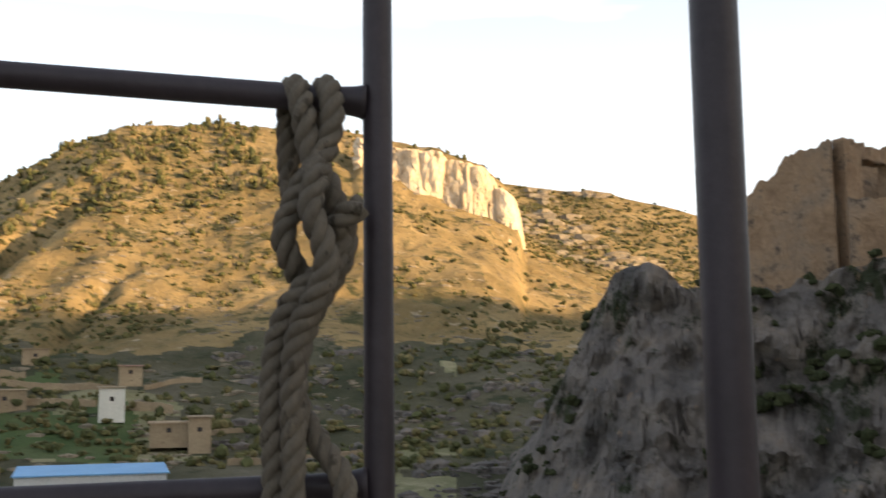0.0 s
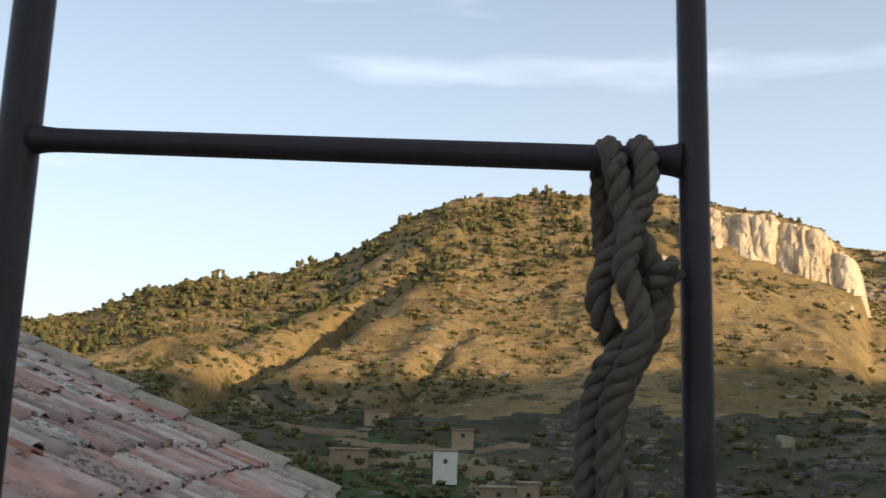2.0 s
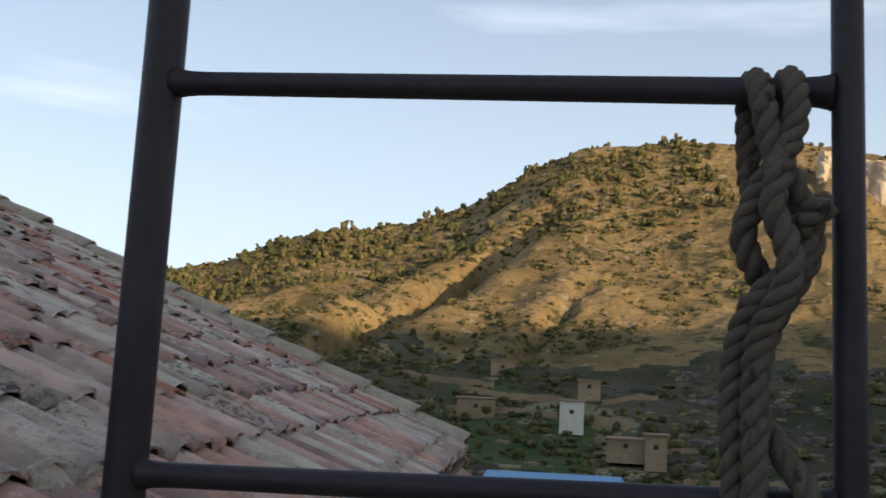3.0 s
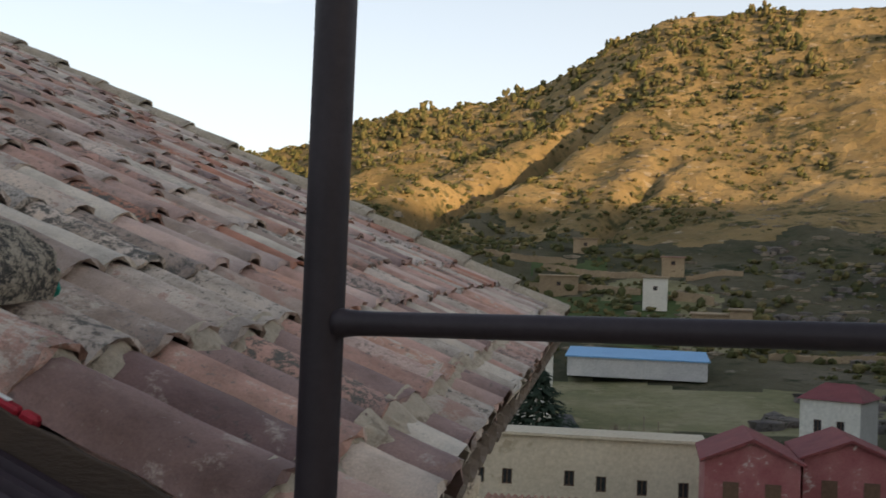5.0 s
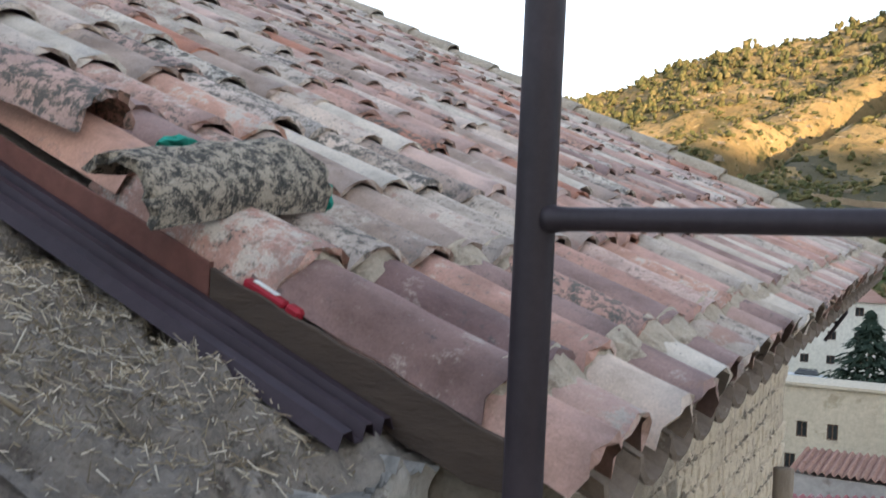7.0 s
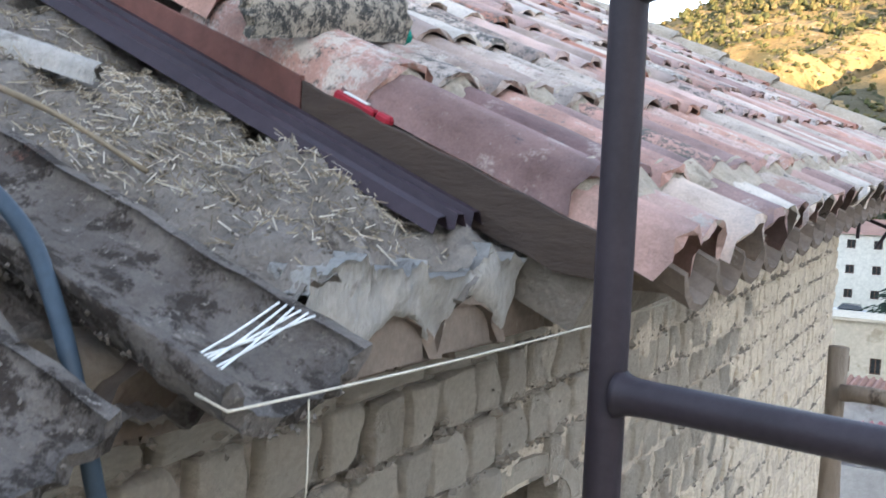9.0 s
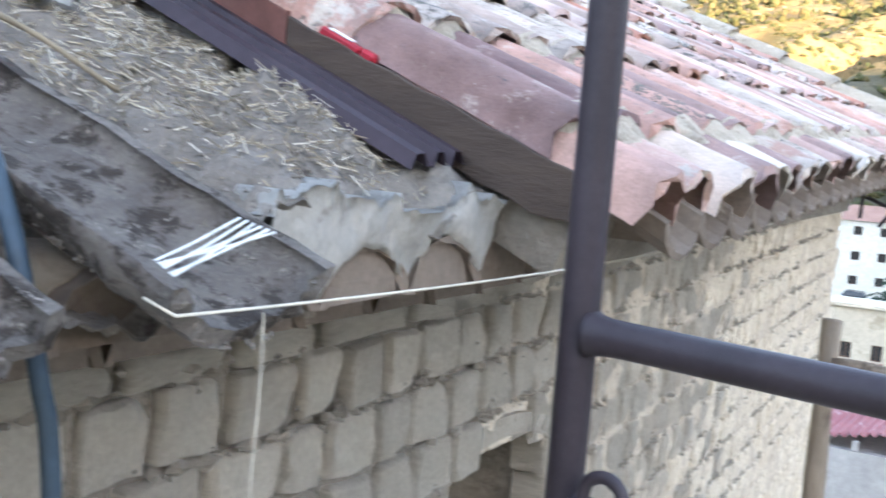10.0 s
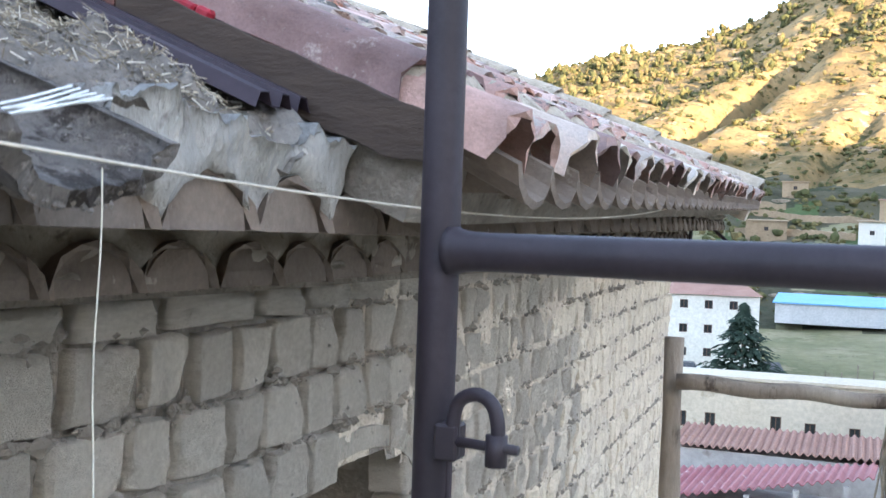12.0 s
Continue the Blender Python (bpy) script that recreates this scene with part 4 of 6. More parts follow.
def gable_end_house(name, label, x0, x1, y0, y1, z_eave, z_apex, wall_mat, roof_mat):
    """A house whose gable looks at the roof under repair: walls, gable front, two roof slopes and a door."""
    ob = thing(name, label, "house", "red houses")
    xm = (x0 + x1) / 2
    v = [(x0, y0, -16), (x1, y0, -16), (x1, y0, z_eave), (xm, y0, z_apex), (x0, y0, z_eave)]
    v += [(a, y1, c) for a, b, c in v]
    raw("wall", v, [(0, 1, 2, 3, 4), (9, 8, 7, 6, 5), (0, 4, 9, 5), (1, 6, 7, 2)], wall_mat, ob)
    for xa in (x0 - 0.3, x1 + 0.3):
        ze = z_eave - 0.3 * (z_apex - z_eave) / (xm - x0)
        v = [(xa, y0 - 0.35, ze + 0.03), (xm, y0 - 0.35, z_apex + 0.03), (xm, y1, z_apex + 0.03), (xa, y1, ze + 0.03)]
        v += [(a, b, c + 0.16) for a, b, c in v]
        raw("roof", v, [(0, 1, 2, 3), (7, 6, 5, 4), (0, 4, 5, 1), (1, 5, 6, 2), (2, 6, 7, 3), (3, 7, 4, 0)], roof_mat, ob)
    for k, u in enumerate((0.28, 0.72)):
        bm = bmesh.new()
        box(bm, (x0 + (x1 - x0) * u - 0.45, y0 - 0.06, z_eave - 2.4), (x0 + (x1 - x0) * u + 0.45, y0 + 0.05, z_eave - 1.2))
        fr = part("window", bm, M_FRAME, ob)
    return ob


gable_end_house("red_house", "dark red painted house with a low gable", 3.6, 9.0, 64, 71, -8.75, -7.55, M_PINK, M_CRIMSON)
gable_end_house("red_house", "dark red house beside another under a low gable", 9.4, 14.8, 66, 73, -8.6, -7.5, M_PINK, M_CRIMSON)
gable_house("white_cottage", "small white cottage with a dark red roof by the field", 7.62, 10.6, 118, rise(118, -7.9), rise(118, -4.75), 8, M_WHITE, M_CRIMSON, 1.6, [(0.68, 3.2), (0.3, 3.2)], (0.8, 1.3), turn=-14)
# bare grey bushes along the field edge
for k, (a, d, h) in enumerate(((5.9, 112, 3.2), (6.9, 108, 2.6), (10.4, 96, 3.6), (11.2, 100, 4.2), (4.6, 118, 2.2), (-1.6, 128, 2.0))):
    x, y = polar(a, d)
    z, rk = land_at(x, y), random.Random(70 + k)
    twig = []
    for q_ in range(26):
        tip = Vector((rk.gauss(0, h * 0.24), rk.gauss(0, h * 0.24), h * rk.uniform(0.55, 1.05)))
        twig.append(sweep([Vector((x, y, z - 0.2)), Vector((x, y, z)) + tip * 0.45 + Vector((rk.gauss(0, 0.12), 0, 0.1)), Vector((x, y, z)) + tip], [0.07, 0.045, 0.012], 5))
    v, f = merge(twig)
    tagged(raw("bare_bush", v, f, M_POLE), "leafless grey bush at the field edge", "bush", "bare bushes")


# ---- the scaffold ----
C_XY, B_XY, A_XY = Vector((0.009, 0.002)), Vector((0.739, -0.142)), Vector((1.088, -0.211))
rail_dir = (A_XY - C_XY).normalized()


def tube(name, p0, p1, r, parent, label="", flare=False, n=20):
    p0, p1 = Vector(p0), Vector(p1)
    if flare:
        w = (p1 - p0).normalized()
        L = (p1 - p0).length
        stops, rad = [0, 0.006, 0.014, 0.026, 0.05, L - 0.05, L - 0.026, L - 0.014, L - 0.006, L], [1.40, 1.22, 1.11, 1.04, 1, 1, 1.04, 1.11, 1.22, 1.40]
        v, f = sweep([p0 + w * s for s in stops], [r * k for k in rad], n)
    else:
        v, f = sweep([p0 + (p1 - p0) * k / 6 for k in range(7)], r, n)
    return raw(name, v, f, M_STEEL, parent, label, smooth=True)


R_POST, R_BAR, R_LOW = 0.0238, 0.0136, 0.0225
scaffold = thing("scaffold", "dark painted steel scaffold frame with welded rails", "scaffold")
tube("post", (*C_XY, -2.2), (*C_XY, 1.75), R_POST, scaffold)
tube("post", (A_XY.x - 0.030, A_XY.y, -2.2), (A_XY.x + 0.010, A_XY.y, 1.75), 0.0255, scaffold)
tube("upright_bar", (*B_XY, 0.012), (*B_XY, 1.75), 0.0150, scaffold)


def rail(z0, z1, a, b, r, ra, rb):
    d = (b - a).normalized()
    p, q = a + d * ra * 0.8, b - d * rb * 0.8
    return tube("rail", (p.x, p.y, z0), (q.x, q.y, z1), r, scaffold, flare=True)


rail(0.926, 0.881, C_XY, B_XY, R_BAR, R_POST, 0.015)
rail(0.484, 0.500, C_XY, B_XY, R_BAR, R_POST, 0.015)
rail(-0.004, -0.002, C_XY, A_XY, R_LOW, R_POST, R_POST)

# locking clevis under the lower rail
clevis = thing("scaffold_clevis", "dark steel clevis hook with a cross pin on the post", "hook")
q = lambda a, z, off=-0.03: Vector((C_XY.x + rail_dir.x * a, C_XY.y + rail_dir.y * a + off, z))
v, f = sweep(spline([q(0.040, -0.235), q(0.040, -0.195), q(0.048, -0.172), q(0.070, -0.163), q(0.090, -0.172), q(0.098, -0.195), q(0.098, -0.222)], 6), 0.0082, 12)
raw("hook", v, f, M_STEEL, clevis, smooth=True)
v, f = sweep([q(0.030, -0.219), q(0.124, -0.219)], 0.0058, 12)
raw("pin", v, f, M_STEEL, clevis, smooth=True)
v, f = sweep([q(0.097, -0.205), q(0.097, -0.240)], 0.0125, 12)
raw("nut", v, f, M_STEEL, clevis, smooth=True)
bm = bmesh.new()
box(bm, (C_XY.x + 0.018, C_XY.y - 0.046, -0.242), (C_XY.x + 0.046, C_XY.y - 0.012, -0.200), 0.003)
part("bracket", bm, M_STEEL, clevis)
v, f = sweep([q(0.036, -0.24), q(0.036, -0.62)], 0.004, 8)
raw("brace", v, f, M_STEEL, clevis)

# rope knotted over the upper rail
rope = thing("rope", "thick three-ply hemp rope knotted over the upper rail", "rope")
rp = lambda x, z, off=0.0: Vector((x, -0.131 + (0.67 - x) * 0.2 + off, z))
ROPES = [
    ("strand", 0.0125, [(0.657, 0.80, 0.03), (0.655, 0.86, 0.032), (0.655, 0.894, 0.012), (0.657, 0.888, -0.016), (0.660, 0.86, -0.03), (0.665, 0.83, -0.03), (0.672, 0.808, -0.034), (0.684, 0.786, -0.034), (0.692, 0.762, -0.03), (0.694, 0.735, -0.03), (0.684, 0.706, -0.036), (0.664, 0.690, -0.04), (0.646, 0.666, -0.035), (0.637, 0.63, -0.025), (0.634, 0.58, -0.022), (0.637, 0.514, -0.022), (0.636, 0.43, -0.022)]),
    ("strand", 0.0125, [(0.688, 0.80, 0.03), (0.687, 0.86, 0.032), (0.686, 0.894, 0.012), (0.687, 0.888, -0.016), (0.688, 0.86, -0.03), (0.684, 0.832, -0.03), (0.676, 0.812, -0.036), (0.662, 0.792, -0.04), (0.652, 0.772, -0.036), (0.645, 0.754, -0.034), (0.642, 0.736, -0.034), (0.649, 0.716, -0.028), (0.660, 0.702, -0.014), (0.680, 0.690, -0.006)]),
    ("strand", 0.0125, [(0.674, 0.812, -0.030), (0.668, 0.790, -0.056), (0.663, 0.770, -0.060), (0.664, 0.750, -0.064), (0.673, 0.728, -0.062), (0.677, 0.702, -0.060), (0.668, 0.676, -0.056), (0.655, 0.645, -0.045), (0.650, 0.60, -0.042), (0.651, 0.55, -0.042), (0.651, 0.43, -0.042)]),
    ("strand", 0.0118, [(0.657, 0.80, 0.03), (0.664, 0.775, 0.012), (0.684, 0.772, -0.006), (0.701, 0.755, -0.018), (0.702, 0.725, -0.02), (0.690, 0.697, -0.016), (0.672, 0.662, -0.006), (0.660, 0.62, -0.008), (0.659, 0.585, -0.008), (0.668, 0.560, -0.012), (0.683, 0.535, -0.020), (0.697, 0.508, -0.034), (0.703, 0.45, -0.036)]),
    ("end", 0.0125, [(0.688, 0.744, -0.040), (0.699, 0.757, -0.050), (0.710, 0.763, -0.054)]),
]
for nm, r_, pts in ROPES:
    strand = new(nm)
    strand.parent = rope
    for v, f in twisted([rp(*p_) for p_ in pts], r_, 3, 0.056):
        raw("ply", v, f, M_ROPE, strand, smooth=True)

# timber guard of the next bay
guard = thing("timber_guard", "weathered round-wood posts with a guard rail", "railing")
gx0, gy0 = -0.165, 2.76
v, f = sweep([(gx0 + 0.006 * math.sin(z * 3), gy0, z) for z in np.linspace(-4.5, -0.335, 16)], [0.036 + 0.004 * math.sin(k * 2.1) for k in range(16)], 12)
raw("post", v, f, M_POLE, guard, smooth=True)
v, f = sweep([(0.62 + 0.006 * math.sin(z * 3), gy0 + 0.05, z) for z in np.linspace(-4.5, -0.30, 16)], [0.034 + 0.003 * math.sin(k * 2.1) for k in range(16)], 12)
raw("post", v, f, M_POLE, guard, smooth=True)
v, f = sweep([(gx0 + 0.02 + 0.055 * k, gy0 - 0.06, -0.488 - 0.0006 * k + 0.006 * math.sin(k)) for k in range(22)], [0.030 - 0.0003 * k for k in range(22)], 12)
raw("rail", v, f, M_POLE, guard, smooth=True)

tassel = thing("frayed_rope", "frayed straw-coloured rope hanging from the timber rail", "rope")
tr = random.Random(88)
strands = []
for k in range(60):
    x0, y0 = 0.60 + 0.022 * tr.gauss(0, 1), gy0 - 0.085 + 0.015 * tr.gauss(0, 1)
    strands.append(sweep(spline([(0.60 + 0.012 * tr.gauss(0, 1), gy0 - 0.075, -0.475), (x0, y0, -0.56), (x0 + 0.02 * tr.gauss(0, 1), y0, -0.72), (x0 + 0.035 * tr.gauss(0, 1), y0, -0.86 - 0.2 * tr.random())], 4), 0.0035, 5))
v, f = merge(strands)
raw("fibres", v, f, M_FRAY, tassel)
v, f = sweep([(0.60 - 0.028, gy0 - 0.06 + 0.036 * math.cos(a), -0.500 + 0.036 * math.sin(a)) for a in np.linspace(0, 6.283, 17)], 0.010, 8)
raw("knot", v, f, M_FRAY, tassel, smooth=True)

# ---- the house: wall, cornice, roof ----
Y_END = 6.5


def edge_x(y):
    return -0.03 - 0.04 * max(0.0, y - 0.4)


def edge_z(y):
    return 0.128 + 0.0305 * max(0.0, y - 0.4)


def wall_x(y):
    return -0.56 - 0.04 * max(0.0, y - 0.4)


SLOPE = 0.44
ANG = math.atan(SLOPE)


def roof_point(y, s, lift=0.0):
    """A point of the roof: s metres up the slope from the eave at y."""
    return Vector((edge_x(y) - s * math.cos(ANG) + lift * math.sin(ANG), y, edge_z(y) + s * math.sin(ANG) + lift * math.cos(ANG)))


def ridge_s(y):
    return (1.85 + 0.55 * y) / math.cos(ANG)


def tile_mesh(name, length, w0, w1, h0, h1, thick, mat, seed, rag=0.004, n=9, m=6, pit=0.0):
    """A curved clay tile, arch upward, x from its upper end (0) to its wide lower end (length)."""
    r_ = random.Random(seed)
    verts = []
    for layer in (0, 1):
        for i in range(m):
            t = i / (m - 1)
            w, h = w0 + (w1 - w0) * t - layer * thick, h0 + (h1 - h0) * t - layer * thick
            for k in range(n):
                a = math.pi * k / (n - 1)
                jx = rag * (r_.random() - 0.5) * 3 if i in (0, m - 1) else 0
                dent = pit * float(fbm(t * 9 + seed, a * 2.5, 4)) if pit else 0.0
                verts.append((length * t + jx, -(w + dent) * math.cos(a) + rag * 0.4 * (r_.random() - 0.5), (h + dent) * math.sin(a) ** 0.9 + rag * 0.5 * (r_.random() - 0.5)))
    o = n * m
    q = grid_faces(m, n)
    faces = [tuple(reversed(f)) for f in q] + [tuple(i + o for i in f) for f in q]
    for row in (0, m - 1):
        faces += [(row * n + k, row * n + k + 1, o + row * n + k + 1, o + row * n + k) for k in range(n - 1)]
    for col in (0, n - 1):
        faces += [(i * n + col, (i + 1) * n + col, o + (i + 1) * n + col, o + i * n + col) for i in range(m - 1)]
    me = bpy.data.meshes.new(name)
    me.from_pydata(verts, [], faces)
    for p in me.polygons[:2 * len(q)]:
        p.use_smooth = True
    if mat:
        me.materials.append(mat)
    return me


house = thing("old_house", "old adobe house with a clay-tiled roof under repair", "house")
roof = new("roof")
roof.parent = house
roof["label"] = "weathered curved clay tiles in pink, ochre and lichen grey"
tile_kinds = [tile_mesh("roof_tile", 0.43 + 0.01 * (k % 3), 0.082, 0.097 + 0.003 * (k % 2), 0.072, 0.084 + 0.004 * (k % 3), 0.012, M_TILE, k, 0.006) for k in range(6)]
brown_kinds = [tile_mesh("roof_tile", 0.43 + 0.01 * k, 0.082, 0.098, 0.072, 0.086, 0.012, M_TILE_BROWN, 60 + k, 0.007) for k in range(2)]
rt = random.Random(21)
far_tiles, n_part = [], 0
COLS = [0.285 + 0.188 * j for j in range(33)]
for j, y in enumerate(COLS):
    s, i = 0.0, 0
    top = ridge_s(y)
    wob = 0.012 * (rt.random() - 0.5)
    while s < top - 0.1:
        low = roof_point(y + wob, s - 0.02 + (0.014 * (rt.random() - 0.5) if i else 0.01 * (rt.random() - 0.5)), (0.006 if i else -0.010) + 0.010 * rt.random())
        tilt = ANG - 0.022 + 0.035 * (rt.random() - 0.5)
        # tile x axis runs down the slope
        rot = Matrix.Rotation(tilt, 4, "Y") @ Matrix.Rotation(0.20 * (rt.random() - 0.5), 4, "X") @ Matrix.Rotation(0.11 * (rt.random() - 0.5), 4, "Z")
        me = tile_kinds[rt.randrange(6)]
        if j < 2 and i == 1:
            me = brown_kinds[(i + j) % 2]
        length = 0.43
        m4 = Matrix.Translation(low) @ rot @ Matrix.Translation((-length, 0, 0)) @ Matrix.Diagonal((1, 1.0 + 0.08 * (rt.random() - 0.5), 1, 1))
        if n_part < 298 and y < 4.2 and not (j == 0 and i > 9):
            ob = new("roof_tile", me)
            ob.parent = roof
            ob.matrix_basis = m4
            n_part += 1
        else:
            far_tiles.append((me, m4))
        step = 0.315 + 0.10 * (rt.random() - 0.5)
        if i < 2:
            step = (0.165, 0.375)[i] + 0.012 * (rt.random() - 0.5)
        s += step
        i += 1
vs, fs = [], []
for me, m4 in far_tiles:
    o = len(vs)
    vs += [m4 @ v.co for v in me.vertices]
    fs += [tuple(k + o for k in p.vertices) for p in me.polygons]
ob = raw("far_roof_tiles", vs, fs, M_TILE_FAR, roof, smooth=True)
tagged(ob, kind="stuff")

# troughs between the rows and the clay bed below them
vs, fs = [], []
for j, y in enumerate(COLS[:-1]):
    yc = y + 0.094
    o, L = len(vs), ridge_s(yc) - 0.05
    n = 7
    for r in range(24):
        s = -0.045 + (L + 0.045) * r / 23
        for k in range(n):
            a = math.pi * k / (n - 1)
            p = roof_point(yc, s, 0.0)
            vs.append(p + Vector((0, -0.078 * math.cos(a), 0.018 - 0.055 * math.sin(a) + 0.006 * ((r * 7) % 3 - 1))))
    fs += [tuple(q_ + o for q_ in f_) for f_ in grid_faces(24, n)]
trough = raw("channel_tiles", vs, fs, M_UNDER, roof)
tagged(trough, kind="stuff")
trough_mod = trough.modifiers.new("thickness", "SOLIDIFY")
trough_mod.thickness = 0.012


def slab(name, mat, parent, y0, y1, s0, s_of, up, down, n=24, m=14, rough=0.0):
    """A bed that follows the roof between two lines along the eave."""
    vs = []
    for q_ in (up, down):
        for i in range(n):
            y = y0 + (y1 - y0) * i / (n - 1)
            for k in range(m):
                s = s0 + (s_of(y) - s0) * k / (m - 1)
                vs.append(roof_point(y, s, q_ + (rough * float(fbm(y * 7, s * 7, 4)) if q_ == up else 0)))
    o = n * m
    g = grid_faces(n, m)
    rim = [(k, k + 1, o + k + 1, o + k) for k in range(m - 1)] + [((n - 1) * m + k, (n - 1) * m + k + 1, o + (n - 1) * m + k + 1, o + (n - 1) * m + k) for k in range(m - 1)]
    rim += [(i * m + e, (i + 1) * m + e, o + (i + 1) * m + e, o + i * m + e) for i in range(n - 1) for e in (0, m - 1)]
    return raw(name, vs, g + [tuple(reversed([i + o for i in f_])) for f_ in g] + rim, mat, parent)


slab("roof_bed", M_JOINT, roof, 0.200, Y_END, 0.05, ridge_s, -0.014, -0.13)
# gable verge of raised, mortared tiles and the ridge row
verge_tile = [tile_mesh("verge_tile", 0.50, 0.095, 0.115, 0.085, 0.10, 0.016, M_MORTAR, 40 + k, 0.008) for k in range(2)]
s = 0.0
while s < ridge_s(Y_END) - 0.2:
    ob = new("verge_tile", verge_tile[rt.randrange(2)])
    ob.parent = roof
    ob.matrix_basis = Matrix.Translation(roof_point(Y_END - 0.02 + 0.02 * rt.random(), s, 0.05 + 0.02 * rt.random())) @ Matrix.Rotation(ANG - 0.05, 4, "Y") @ Matrix.Translation((-0.5, 0, 0))
    s += 0.40
verge = slab("verge_mortar", M_MORTAR, roof, Y_END - 0.12, Y_END + 0.08, 0.0, ridge_s, 0.055, -0.16, 5, 30, 0.02)
for k in range(15):
    y = 0.3 + 0.42 * k
    a, b = roof_point(y, ridge_s(y), 0.06), roof_point(y + 0.44, ridge_s(y + 0.44), 0.06)
    d = (b - a).normalized()
    ob = new("ridge_tile", tile_kinds[k % 6])
    ob.parent = roof
    ob.matrix_basis = Matrix.Translation(a) @ d.to_track_quat("X", "Z").to_matrix().to_4x4() @ Matrix.Diagonal((1.05, 1.25, 1.2, 1))
# back slope, so that the ridge has a body
vs = []
for i in range(12):
    y = 0.2 + (Y_END - 0.2) * i / 11
    p = roof_point(y, ridge_s(y), 0.03)
    vs += [p, p + Vector((-3.0, 0, -1.3)), p + Vector((-3.0, 0, -1.45)), p + Vector((0, 0, -0.15))]
raw("back_slope", vs, [(i * 4 + k, i * 4 + (k + 1) % 4, i * 4 + 4 + (k + 1) % 4, i * 4 + 4 + k) for i in range(11) for k in range(4)] + [(0, 1, 2, 3), (44, 45, 46, 47)], M_TILE_FAR, roof)

# mortar plugs where the second course of tiles ends
for j, y in enumerate(COLS):
    rng_ = random.Random(100 + j)
    n, vs = 9, []
    for q_, (ln, w, h) in enumerate(((0.0, 0.090, 0.088), (0.055 + 0.03 * rng_.random(), 0.078, 0.055))):
        for k in range(n):
            a = math.pi * k / (n - 1)
            vs.append((ln * (1 + 0.3 * (rng_.random() - 0.5)), -w * math.cos(a) * (1 + 0.05 * rng_.random()), h * math.sin(a) + 0.008 * (rng_.random() - 0.5) + 0.012))
    fs_ = [(k, k + 1, n + k + 1, n + k) for k in range(n - 1)] + [tuple(range(n, 2 * n)), tuple(range(n - 1, -1, -1)), (0, n, 2 * n - 1, n - 1)]
    ob = raw("mortar_plug", vs, fs_, M_MORTAR, roof)
    ob.matrix_basis = Matrix.Translation(roof_point(y, 0.150, 0.0)) @ Matrix.Rotation(ANG - 0.04, 4, "Y") @ Matrix.Translation((-0.012, 0, 0))
    if j in (0, 1, 3, 4, 5, 8, 11, 12, 16):
        ob = new("mortar_plug", ob.data)
        ob.parent = roof
        ob.matrix_basis = Matrix.Translation(roof_point(y, 0.525, 0.0)) @ Matrix.Rotation(ANG - 0.04, 4, "Y") @ Matrix.Translation((-0.012, 0, 0)) @ Matrix.Diagonal((0.75, 1, 1, 1))
    # packing set back in the mouth of the eave tile
    n = 9
    fill = [(-0.050 - 0.012 * rng_.random(), -0.078 * math.cos(math.pi * k / 8), 0.050 * math.sin(math.pi * k / 8) - 0.012) for k in range(n)]
    fill += [(-0.26, a_, b_) for _, a_, b_ in fill]
    ob = raw("mouth_fill", fill, [(k, k + 1, n + k + 1, n + k) for k in range(n - 1)] + [tuple(range(n)), tuple(range(2 * n - 1, n - 1, -1)), (0, n - 1, 2 * n - 1, n)], M_UNDER, roof)
    ob.location = roof_point(y, 0.0, 0.0)
    # drip of mortar between the tile mouths
    yb = y + 0.094
    p = roof_point(yb, 0.02, -0.01)
    vs, fs_ = [], []
    d0 = 0.036 + 0.022 * rng_.random()
    for i, (w, z) in enumerate(((0.034, 0.040), (0.030, 0.008), (0.019, -0.018), (0.005, -d0))):
        for dx in (0.0, -0.10):
            vs += [(dx + 0.012 * (rng_.random() - 0.5), -w, z), (dx + 0.015, 0.006 * (rng_.random() - 0.5), z), (dx, w, z)]
    for i in range(3):
        a = i * 6
        fs_ += [(a, a + 1, a + 7, a + 6), (a + 1, a + 2, a + 8, a + 7), (a + 3, a + 9, a + 10, a + 4), (a + 4, a + 10, a + 11, a + 5), (a, a + 6, a + 9, a + 3), (a + 2, a + 5, a + 11, a + 8)]
    fs_ += [(0, 3, 4, 1), (1, 4, 5, 2), (18, 19, 22, 21), (19, 20, 23, 22)]
    ob = raw("mortar_drip", vs, fs_, M_DIRTY_SHADED_MORTAR if j % 3 else M_UNDER, roof)
    ob.location = p

# corbelled cornice of half-round tiles below the eave
cornice = new("cornice")
cornice.parent = house
corn_mesh = tile_mesh("cornice_tile", 0.36, 0.072, 0.094, 0.055, 0.075, 0.011, M_UNDER, 77, 0.006)


